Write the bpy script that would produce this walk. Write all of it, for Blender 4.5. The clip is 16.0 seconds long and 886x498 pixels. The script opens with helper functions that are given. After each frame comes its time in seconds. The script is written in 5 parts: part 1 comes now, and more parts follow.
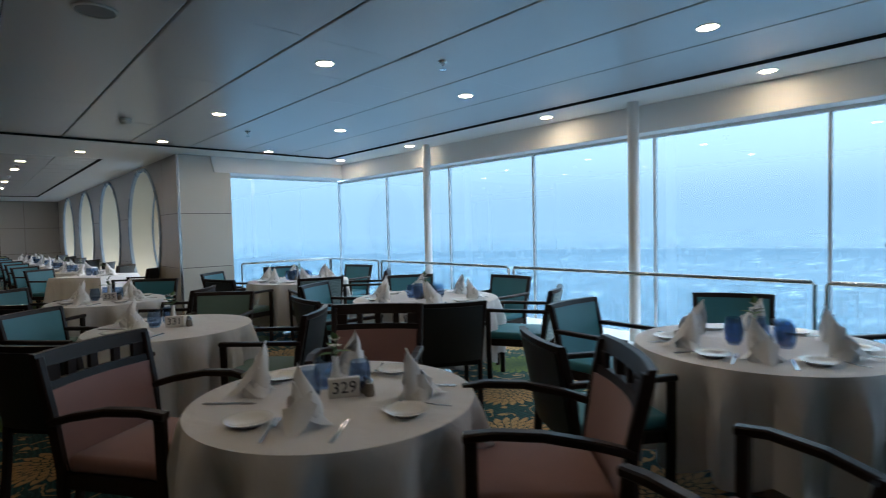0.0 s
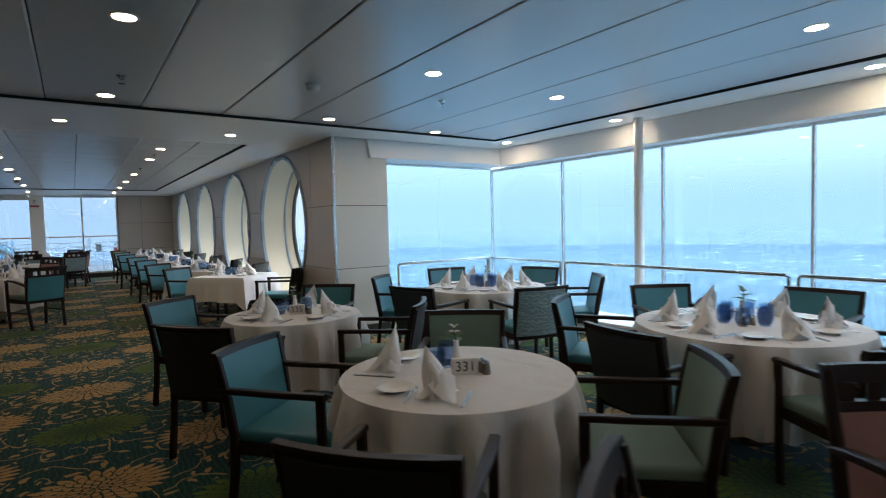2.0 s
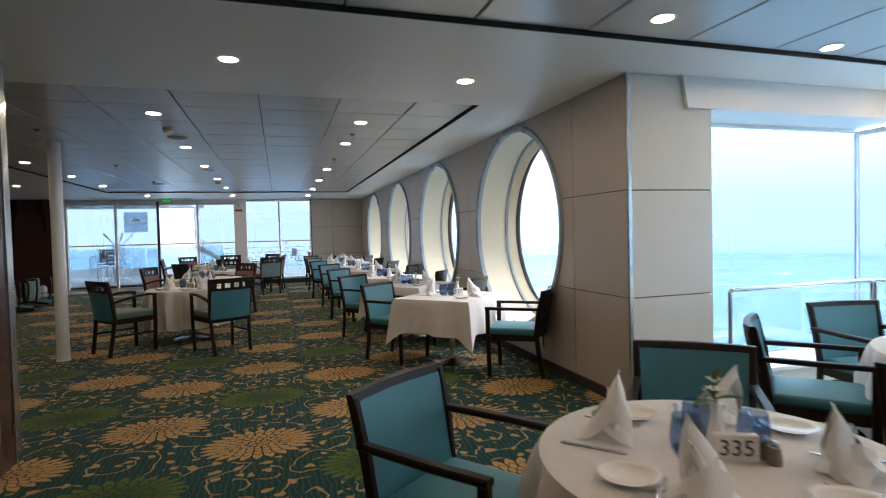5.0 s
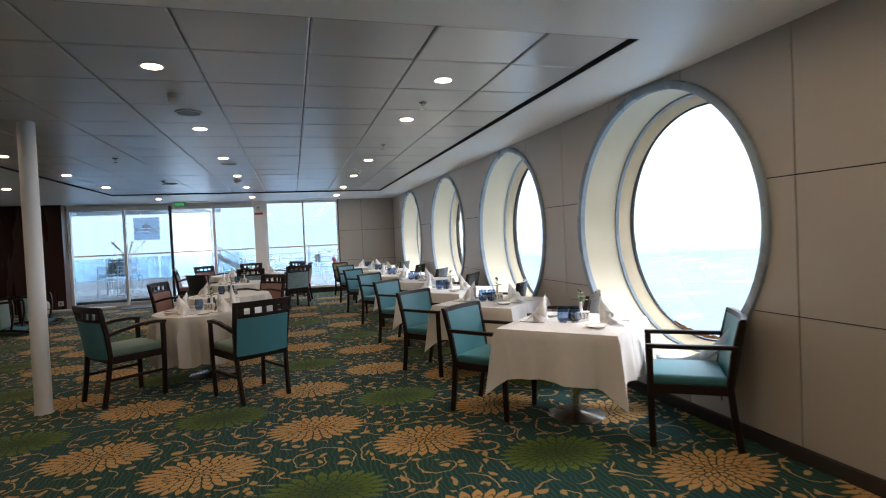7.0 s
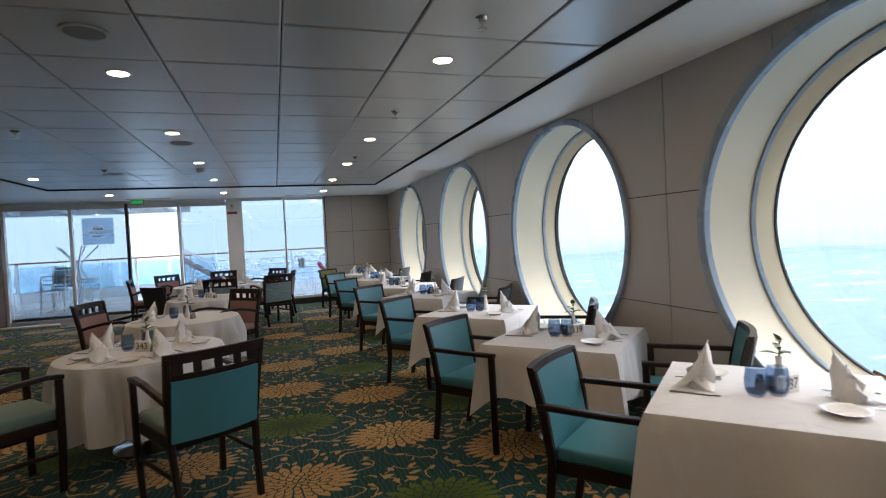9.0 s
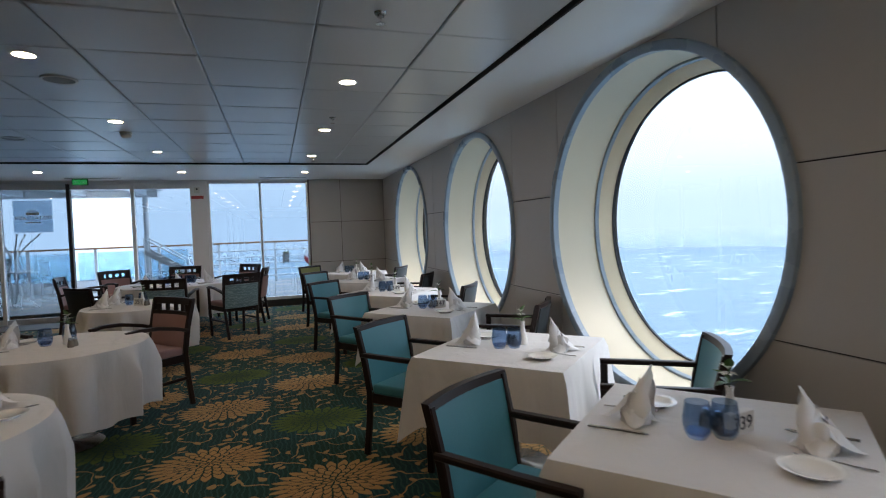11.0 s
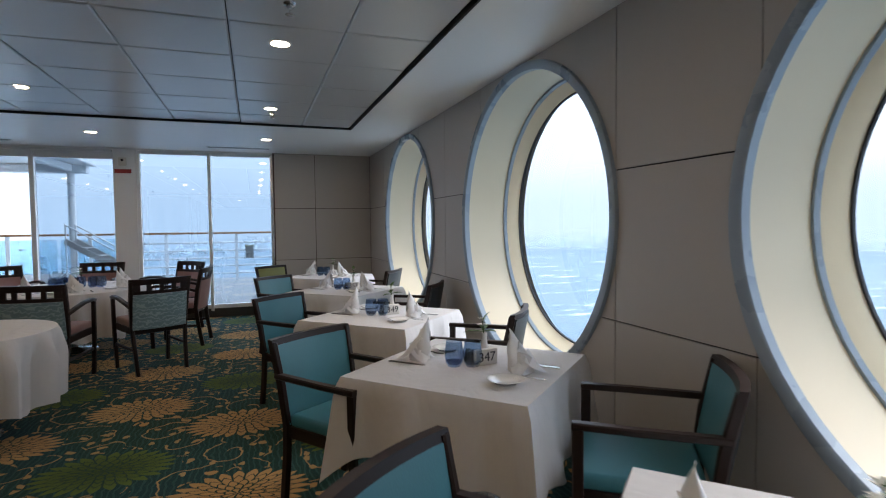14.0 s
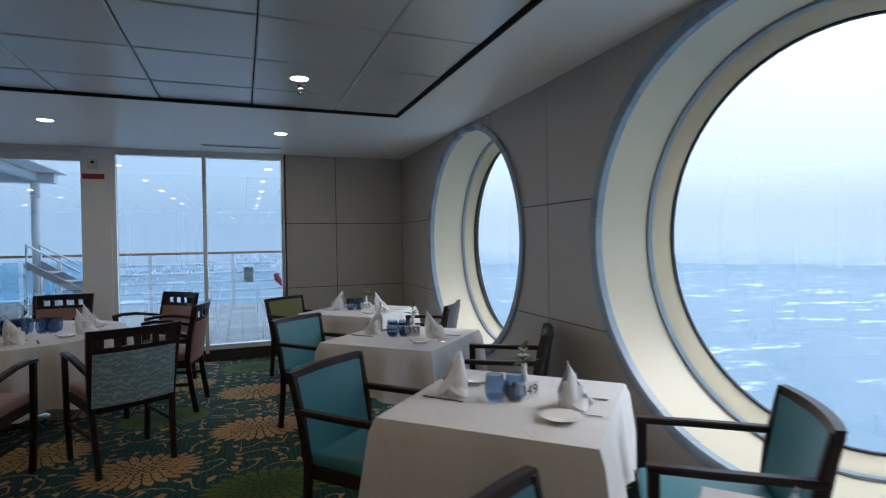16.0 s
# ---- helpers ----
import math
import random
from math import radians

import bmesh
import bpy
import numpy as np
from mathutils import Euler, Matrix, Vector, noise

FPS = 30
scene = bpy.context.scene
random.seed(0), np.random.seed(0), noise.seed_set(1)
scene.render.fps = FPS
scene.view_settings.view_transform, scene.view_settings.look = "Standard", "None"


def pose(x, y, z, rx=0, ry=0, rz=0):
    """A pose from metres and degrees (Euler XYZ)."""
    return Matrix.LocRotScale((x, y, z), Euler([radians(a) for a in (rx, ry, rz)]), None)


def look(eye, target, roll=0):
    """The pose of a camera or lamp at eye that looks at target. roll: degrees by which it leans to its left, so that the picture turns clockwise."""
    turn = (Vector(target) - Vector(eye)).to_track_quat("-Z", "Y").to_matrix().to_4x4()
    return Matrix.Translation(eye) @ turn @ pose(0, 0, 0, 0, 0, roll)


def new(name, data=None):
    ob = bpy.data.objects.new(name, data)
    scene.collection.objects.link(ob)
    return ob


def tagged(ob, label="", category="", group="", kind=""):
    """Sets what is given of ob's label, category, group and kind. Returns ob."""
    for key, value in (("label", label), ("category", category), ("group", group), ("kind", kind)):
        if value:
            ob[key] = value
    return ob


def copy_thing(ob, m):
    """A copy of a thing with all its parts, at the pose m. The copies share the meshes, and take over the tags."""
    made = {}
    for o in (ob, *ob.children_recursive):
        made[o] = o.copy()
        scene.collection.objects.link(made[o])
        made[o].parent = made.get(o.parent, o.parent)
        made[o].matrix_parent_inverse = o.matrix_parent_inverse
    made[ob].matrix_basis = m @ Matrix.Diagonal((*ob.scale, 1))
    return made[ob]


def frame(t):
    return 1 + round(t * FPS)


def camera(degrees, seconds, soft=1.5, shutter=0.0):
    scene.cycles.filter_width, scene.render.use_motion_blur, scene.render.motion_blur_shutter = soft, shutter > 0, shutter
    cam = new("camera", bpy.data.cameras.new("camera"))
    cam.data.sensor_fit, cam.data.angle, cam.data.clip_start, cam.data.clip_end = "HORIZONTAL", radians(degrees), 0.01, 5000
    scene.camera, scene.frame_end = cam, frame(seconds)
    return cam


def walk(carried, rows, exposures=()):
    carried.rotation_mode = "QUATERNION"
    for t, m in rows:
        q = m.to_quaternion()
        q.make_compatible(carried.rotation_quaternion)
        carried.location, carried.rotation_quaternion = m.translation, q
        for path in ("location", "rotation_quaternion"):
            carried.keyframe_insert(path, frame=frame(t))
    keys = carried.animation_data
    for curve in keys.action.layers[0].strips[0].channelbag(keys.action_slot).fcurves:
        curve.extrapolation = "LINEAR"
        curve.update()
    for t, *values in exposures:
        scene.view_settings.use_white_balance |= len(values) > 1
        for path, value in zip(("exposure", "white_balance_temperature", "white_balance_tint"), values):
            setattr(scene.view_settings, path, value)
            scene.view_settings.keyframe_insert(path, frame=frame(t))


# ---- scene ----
cam = camera(79.9, 16.0, soft=1.1, shutter=0.35)
PATH = [
    (0, (0.026, 0.014, 1.387), (1.365, 1.497, 1.308), -1.4),
    (0.5, (-0.081, 0.551, 1.412), (1.187, 2.094, 1.323), -1.5),
    (1, (-0.217, 1.069, 1.406), (1.023, 2.636, 1.316), -1.4),
    (1.5, (-0.279, 1.613, 1.405), (0.924, 3.208, 1.308), -1.4),
    (2, (-0.358, 2.148, 1.434), (0.785, 3.787, 1.339), -1.4),
    (2.5, (-0.282, 2.646, 1.408), (0.788, 4.333, 1.32), -1.4),
    (3, (-0.198, 3.148, 1.419), (0.761, 4.901, 1.334), -1.6),
    (3.5, (-0.172, 3.61, 1.407), (0.698, 5.409, 1.33), -1.4),
    (4, (-0.096, 4.12, 1.397), (0.643, 5.977, 1.329), -1.5),
    (4.5, (-0.147, 4.609, 1.391), (0.502, 6.5, 1.333), -1.3),
    (5, (-0.142, 5.14, 1.41), (0.45, 7.05, 1.351), -1.5),
    (7.5, (-0.493, 7.436, 1.474), (0.052, 9.36, 1.424), -2.6),
    (8, (-0.521, 7.921, 1.505), (0.045, 9.838, 1.453), -2.8),
    (8.5, (-0.478, 8.398, 1.487), (0.11, 10.309, 1.435), -2.9),
    (9, (-0.37, 8.905, 1.484), (0.235, 10.811, 1.433), -2.9),
    (11.5, (0.185, 11.289, 1.462), (0.781, 13.196, 1.378), -1.8),
    (12, (0.181, 11.799, 1.462), (0.761, 13.711, 1.367), -1.7),
    (12.5, (0.271, 12.224, 1.464), (0.825, 14.143, 1.36), -1.6),
    (13, (0.401, 12.521, 1.44), (0.953, 14.44, 1.338), -1.4),
    (13.5, (0.464, 12.824, 1.416), (1.06, 14.73, 1.317), -0.8),
    (14, (0.539, 13.181, 1.417), (1.209, 15.063, 1.326), -0.6),
    (14.5, (0.535, 13.642, 1.416), (1.22, 15.519, 1.326), -0.4),
    (15, (0.486, 14.053, 1.427), (1.174, 15.93, 1.363), -0.2),
    (15.5, (0.475, 14.526, 1.449), (1.18, 16.397, 1.399), -0.6),
    (16, (0.324, 15.038, 1.454), (1.032, 16.908, 1.423), -0.9),
]
walk(cam, [(t, look(eye, target, roll)) for t, eye, target, roll in PATH],
     ((0.0, 0.85, 6250, 8), (2.0, 1.1, 6400, 9), (4.0, 1.4, 6600, 11), (5.0, 1.6, 6750, 12), (7.5, 1.75, 6850, 13), (9.0, 1.4, 6750, 13), (11.5, 0.98, 6450, 11),
      (13.0, 0.98, 6650, 12), (14.5, 1.1, 6700, 13), (15.0, 1.05, 6650, 12), (15.5, 0.85, 6450, 11), (16.0, 0.75, 6300, 10)))

# ---- world and sun: high overcast over a rough sea ----
world = bpy.data.worlds.new("overcast")
scene.world = world
world.use_nodes = True
wn, wl = world.node_tree.nodes, world.node_tree.links
wbg = wn["Background"]
sky = wn.new("ShaderNodeTexSky")
sky.sky_type, sky.sun_disc = "NISHITA", False
sky.sun_elevation, sky.sun_rotation = radians(42), radians(80)
sky.air_density, sky.dust_density, sky.ozone_density = 1.6, 5.0, 1.5
wscale = wn.new("ShaderNodeVectorMath"); wscale.operation = "SCALE"
wscale.inputs[3].default_value = 0.09
wl.new(sky.outputs[0], wscale.inputs[0])
wmix = wn.new("ShaderNodeMix"); wmix.data_type = "RGBA"
wmix.inputs[0].default_value = 0.80
wmix.inputs[7].default_value = (0.92, 1.10, 1.32, 1)
wl.new(wscale.outputs[0], wmix.inputs[6])
wtc = wn.new("ShaderNodeTexCoord"); wsep = wn.new("ShaderNodeSeparateXYZ")
wl.new(wtc.outputs["Generated"], wsep.inputs[0])
wgrad = wn.new("ShaderNodeMapRange")          # overcast: the zenith is brighter than the horizon
wgrad.inputs[1].default_value, wgrad.inputs[2].default_value = 0.0, 0.9
wgrad.inputs[3].default_value, wgrad.inputs[4].default_value = 0.62, 1.55
wl.new(wsep.outputs[2], wgrad.inputs[0])
wmul = wn.new("ShaderNodeVectorMath"); wmul.operation = "SCALE"
wl.new(wmix.outputs[2], wmul.inputs[0]); wl.new(wgrad.outputs[0], wmul.inputs[3])
wl.new(wmul.outputs[0], wbg.inputs[0])
wbg.inputs[1].default_value = 7.0
# glow colour of the haze painted on the horizon backdrop
HAZE_GLOW = (3.25, 4.05, 4.95)

sun = new("sun", bpy.data.lights.new("sun", "SUN"))
sun.data.energy, sun.data.angle, sun.data.color = 0.7, radians(25), (1.0, 0.96, 0.9)
sun.matrix_world = look((20, 10, 20), (0, 12, 0))


# ---- materials ----
def rgba(c):
    return (c[0], c[1], c[2], 1.0)


def surf(name, color, rough=0.5, metal=0.0, vary=0.12, scale=6.0, grain=120.0, bump=0.05, spec=0.5, sheen=0.0, coat=0.0, stretch=(1, 1, 1), rv=0.06):
    """A painted, woven or metal surface: two scales of variation and a fine relief."""
    m = bpy.data.materials.new(name)
    m.use_nodes = True
    n, l = m.node_tree.nodes, m.node_tree.links
    b = n["Principled BSDF"]
    tc = n.new("ShaderNodeTexCoord")
    mp = n.new("ShaderNodeMapping"); mp.inputs[3].default_value = stretch
    l.new(tc.outputs["Object"], mp.inputs[0])
    big = n.new("ShaderNodeTexNoise"); big.inputs["Scale"].default_value = scale; big.inputs["Detail"].default_value = 4
    fine = n.new("ShaderNodeTexNoise"); fine.inputs["Scale"].default_value = grain; fine.inputs["Detail"].default_value = 2
    l.new(mp.outputs[0], big.inputs[0]); l.new(mp.outputs[0], fine.inputs[0])
    mx = n.new("ShaderNodeMix"); mx.data_type = "RGBA"
    mx.inputs[6].default_value = rgba([v * (1 - vary) for v in color])
    mx.inputs[7].default_value = rgba([min(1, v * (1 + vary)) for v in color])
    l.new(big.outputs[0], mx.inputs[0])
    m2 = n.new("ShaderNodeMix"); m2.data_type = "RGBA"; m2.blend_type = "MULTIPLY"; m2.inputs[0].default_value = vary
    l.new(mx.outputs[2], m2.inputs[6]); l.new(fine.outputs[1], m2.inputs[7])
    l.new(m2.outputs[2], b.inputs["Base Color"])
    rr = n.new("ShaderNodeMapRange"); rr.inputs[3].default_value = max(0.02, rough - rv); rr.inputs[4].default_value = min(1, rough + rv)
    l.new(big.outputs[0], rr.inputs[0]); l.new(rr.outputs[0], b.inputs["Roughness"])
    b.inputs["Metallic"].default_value = metal
    b.inputs["Specular IOR Level"].default_value = spec
    b.inputs["Sheen Weight"].default_value = sheen
    b.inputs["Coat Weight"].default_value = coat
    if bump:
        bp = n.new("ShaderNodeBump"); bp.inputs["Strength"].default_value = bump; bp.inputs["Distance"].default_value = 0.004
        l.new(fine.outputs[0], bp.inputs["Height"]); l.new(bp.outputs[0], b.inputs["Normal"])
    return m


def glow(name, color, strength):
    m = bpy.data.materials.new(name)
    m.use_nodes = True
    n, l = m.node_tree.nodes, m.node_tree.links
    n.remove(n["Principled BSDF"])
    e = n.new("ShaderNodeEmission"); e.inputs[0].default_value = rgba(color); e.inputs[1].default_value = strength
    l.new(e.outputs[0], n["Material Output"].inputs[0])
    return m


def sheen_glass(name, tint, rough=0.02, base=0.05):
    """Thin glass: clear with a tint, mirror-like at grazing angles."""
    m = bpy.data.materials.new(name)
    m.use_nodes = True
    n, l = m.node_tree.nodes, m.node_tree.links
    n.remove(n["Principled BSDF"])
    t = n.new("ShaderNodeBsdfTransparent"); t.inputs[0].default_value = rgba(tint)
    g = n.new("ShaderNodeBsdfGlossy"); g.inputs["Roughness"].default_value = rough
    f = n.new("ShaderNodeLayerWeight"); f.inputs[0].default_value = 0.5
    p = n.new("ShaderNodeMath"); p.operation = "POWER"; p.inputs[1].default_value = 5.0
    q = n.new("ShaderNodeMath"); q.operation = "MULTIPLY_ADD"; q.inputs[1].default_value = 0.85; q.inputs[2].default_value = base
    l.new(f.outputs["Facing"], p.inputs[0]); l.new(p.outputs[0], q.inputs[0])
    mx = n.new("ShaderNodeMixShader")
    l.new(q.outputs[0], mx.inputs[0]); l.new(t.outputs[0], mx.inputs[1]); l.new(g.outputs[0], mx.inputs[2])
    l.new(mx.outputs[0], n["Material Output"].inputs[0])
    return m


def carpet_material():
    """Dark green loop carpet with rows of gold and moss chrysanthemums, scrolls and leaves."""
    m = bpy.data.materials.new("patterned_carpet")
    m.use_nodes = True
    n, l = m.node_tree.nodes, m.node_tree.links
    b = n["Principled BSDF"]

    def num(op, a, bb=None, c=None):
        d = n.new("ShaderNodeMath"); d.operation = op
        for i, v in enumerate((a, bb, c)):
            if v is None:
                continue
            if isinstance(v, (int, float)):
                d.inputs[i].default_value = v
            else:
                l.new(v, d.inputs[i])
        return d.outputs[0]

    def mixc(f, a, c):
        d = n.new("ShaderNodeMix"); d.data_type = "RGBA"
        l.new(f, d.inputs[0])
        for i, v in ((6, a), (7, c)):
            if isinstance(v, tuple):
                d.inputs[i].default_value = rgba(v)
            else:
                l.new(v, d.inputs[i])
        return d.outputs[2]

    tc = n.new("ShaderNodeTexCoord")
    wob = n.new("ShaderNodeTexNoise"); wob.inputs["Scale"].default_value = 5; l.new(tc.outputs["Object"], wob.inputs[0])
    sx = n.new("ShaderNodeSeparateXYZ"); l.new(tc.outputs["Object"], sx.inputs[0])
    x, y = sx.outputs[0], sx.outputs[1]
    PX, PY, X0, Y0 = 0.74, 1.105, 0.42, 11.73
    u = num("ADD", num("DIVIDE", num("SUBTRACT", x, X0), PX), 0.5)
    ci = num("FLOOR", u)
    odd = num("FLOORED_MODULO", ci, 2.0)
    v = num("ADD", num("SUBTRACT", num("DIVIDE", num("SUBTRACT", y, Y0), PY), num("MULTIPLY", odd, 1.5)), 0.5)
    cj = num("FLOOR", v)
    fx = num("MULTIPLY", num("SUBTRACT", num("SUBTRACT", u, ci), 0.5), PX)
    fy = num("MULTIPLY", num("SUBTRACT", num("SUBTRACT", v, cj), 0.5), PY)
    green = num("LESS_THAN", num("FLOORED_MODULO", cj, 3.0), 0.5)
    fy = num("DIVIDE", fy, 0.72)
    r = num("SQRT", num("ADD", num("MULTIPLY", fx, fx), num("MULTIPLY", fy, fy)))
    th = num("DIVIDE", num("ARCTAN2", fy, fx), 2 * math.pi)
    R = 0.385
    rn = num("DIVIDE", r, R)

    # three rings of pointed petals, each ring with its own count and turn
    inside, lines = None, None
    for count, outer, inner, turn in ((26, 1.0, 0.52, 0.0), (24, 0.78, 0.4, 0.5), (19, 0.58, 0.3, 0.25), (14, 0.40, 0.16, 0.1), (8, 0.23, 0.0, 0.3)):
        loc = num("ABSOLUTE", num("SUBTRACT", num("FRACT", num("ADD", num("MULTIPLY", th, count), turn)), 0.5))
        loc2 = num("MULTIPLY", loc, 2.0)                       # 0 on the petal's axis, 1 at its flank
        tip = num("SUBTRACT", outer, num("MULTIPLY", num("POWER", loc2, 1.35), outer * 0.24))
        petal = num("LESS_THAN", rn, tip)
        width = num("DIVIDE", 0.035 * count / 6.2832, num("MAXIMUM", rn, 0.06))
        flank = num("MULTIPLY", petal, num("GREATER_THAN", loc2, num("SUBTRACT", 1.0, num("MULTIPLY", width, 0.85))))
        edge = num("MULTIPLY", petal, num("GREATER_THAN", rn, num("SUBTRACT", tip, 0.036)))
        rim = num("MAXIMUM", flank, edge)
        if inside is None:
            inside, lines = petal, flank
        else:
            # an inner ring covers what lies under it
            lines = num("ADD", num("MULTIPLY", lines, num("SUBTRACT", 1.0, petal)), num("MULTIPLY", rim, petal))
    gap = num("LESS_THAN", 0.5, lines)
    flower = num("MULTIPLY", inside, num("SUBTRACT", 1.0, gap))

    # ground: dark green with fine wavering stripes, turning to teal and moss in patches
    stripe = n.new("ShaderNodeTexWave"); stripe.inputs["Scale"].default_value = 9; stripe.inputs["Distortion"].default_value = 6
    stripe.inputs["Detail"].default_value = 1; l.new(tc.outputs["Object"], stripe.inputs[0])
    patch = n.new("ShaderNodeTexNoise"); patch.inputs["Scale"].default_value = 0.9; patch.inputs["Detail"].default_value = 1
    l.new(tc.outputs["Object"], patch.inputs[0])
    pr = n.new("ShaderNodeMapRange"); pr.inputs[1].default_value = 0.4; pr.inputs[2].default_value = 0.62
    l.new(patch.outputs[0], pr.inputs[0])
    ground = mixc(pr.outputs[0], (0.005, 0.042, 0.048), (0.006, 0.040, 0.028))
    ground = mixc(num("MULTIPLY", num("GREATER_THAN", stripe.outputs[1], 0.8), 0.55), ground, (0.030, 0.11, 0.095))

    # scrolls: thin contour lines of a soft field, only between the flowers
    sc = n.new("ShaderNodeTexVoronoi"); sc.feature = "F1"; sc.inputs["Scale"].default_value = 2.5; sc.inputs["Randomness"].default_value = 0.75
    wv = n.new("ShaderNodeVectorMath"); wv.operation = "MULTIPLY_ADD"; wv.inputs[1].default_value = (0.16, 0.16, 0)
    l.new(wob.outputs[1], wv.inputs[0]); l.new(tc.outputs["Object"], wv.inputs[2])
    flat = n.new("ShaderNodeVectorMath"); flat.operation = "MULTIPLY"; flat.inputs[1].default_value = (1, 1, 0)
    l.new(wv.outputs[0], flat.inputs[0]); l.new(flat.outputs[0], sc.inputs["Vector"])
    # spiral: distance to the cell's middle plus angle
    cen = n.new("ShaderNodeVectorMath"); cen.operation = "SUBTRACT"
    l.new(flat.outputs[0], cen.inputs[0]); l.new(sc.outputs["Position"], cen.inputs[1])
    cs = n.new("ShaderNodeSeparateXYZ"); l.new(cen.outputs[0], cs.inputs[0])
    sth = num("DIVIDE", num("ARCTAN2", cs.outputs[1], cs.outputs[0]), 2 * math.pi)
    sr = num("SQRT", num("ADD", num("MULTIPLY", cs.outputs[0], cs.outputs[0]), num("MULTIPLY", cs.outputs[1], cs.outputs[1])))
    spiral = num("FRACT", num("ADD", num("MULTIPLY", sr, 6.5), sth))
    vine = num("MULTIPLY", num("LESS_THAN", num("ABSOLUTE", num("SUBTRACT", spiral, 0.5)), 0.036), num("LESS_THAN", sr, 0.30))
    vine = num("MULTIPLY", vine, num("GREATER_THAN", sr, 0.03))
    # small pointed leaves, each turned its own way
    lv = n.new("ShaderNodeTexVoronoi"); lv.feature = "F1"; lv.inputs["Scale"].default_value = 7.2; lv.inputs["Randomness"].default_value = 0.8
    l.new(flat.outputs[0], lv.inputs["Vector"])
    lcol = n.new("ShaderNodeSeparateColor"); l.new(lv.outputs["Color"], lcol.inputs[0])
    lc = n.new("ShaderNodeVectorMath"); lc.operation = "SUBTRACT"
    l.new(flat.outputs[0], lc.inputs[0]); l.new(lv.outputs["Position"], lc.inputs[1])
    lp = n.new("ShaderNodeSeparateXYZ"); l.new(lc.outputs[0], lp.inputs[0])
    la = num("MULTIPLY", lcol.outputs[1], 6.2832)
    ca, sa = num("COSINE", la), num("SINE", la)
    lu = num("ADD", num("MULTIPLY", lp.outputs[0], ca), num("MULTIPLY", lp.outputs[1], sa))
    lw = num("SUBTRACT", num("MULTIPLY", lp.outputs[1], ca), num("MULTIPLY", lp.outputs[0], sa))
    lt = num("MAXIMUM", num("DIVIDE", num("ADD", lu, 0.026), 0.066), 0.0)
    half = num("MULTIPLY", num("MULTIPLY", num("SQRT", lt), num("SUBTRACT", 1.0, lt)), 0.058)
    leaf = num("LESS_THAN", num("ABSOLUTE", lw), half)
    leaf = num("MULTIPLY", leaf, num("GREATER_THAN", lcol.outputs[0], 0.30))
    free = num("SUBTRACT", 1.0, num("LESS_THAN", rn, 1.04))
    deco = num("MULTIPLY", num("MAXIMUM", vine, leaf), free)

    gold = mixc(wob.outputs[0], (0.42, 0.235, 0.085), (0.56, 0.345, 0.145))
    moss = mixc(num("POWER", rn, 1.5), (0.045, 0.080, 0.012), (0.110, 0.160, 0.024))
    petalc = mixc(green, gold, moss)
    col = mixc(num("MULTIPLY", deco, 0.92), ground, gold)
    col = mixc(flower, col, petalc)
    under = num("MULTIPLY", gap, inside)
    col = mixc(num("MULTIPLY", under, 0.9), col, (0.012, 0.045, 0.03))
    pile = n.new("ShaderNodeTexNoise"); pile.inputs["Scale"].default_value = 260; l.new(tc.outputs["Object"], pile.inputs[0])
    pm = n.new("ShaderNodeMapRange"); pm.inputs[3].default_value = 0.55; pm.inputs[4].default_value = 1.25
    l.new(pile.outputs[0], pm.inputs[0])
    fin = n.new("ShaderNodeVectorMath"); fin.operation = "SCALE"
    l.new(col, fin.inputs[0]); l.new(pm.outputs[0], fin.inputs[3])
    l.new(fin.outputs[0], b.inputs["Base Color"])
    b.inputs["Roughness"].default_value = 0.95
    b.inputs["Specular IOR Level"].default_value = 0.15
    b.inputs["Sheen Weight"].default_value = 0.05
    bp = n.new("ShaderNodeBump"); bp.inputs["Strength"].default_value = 0.5; bp.inputs["Distance"].default_value = 0.004
    l.new(pile.outputs[0], bp.inputs["Height"]); l.new(bp.outputs[0], b.inputs["Normal"])
    return m


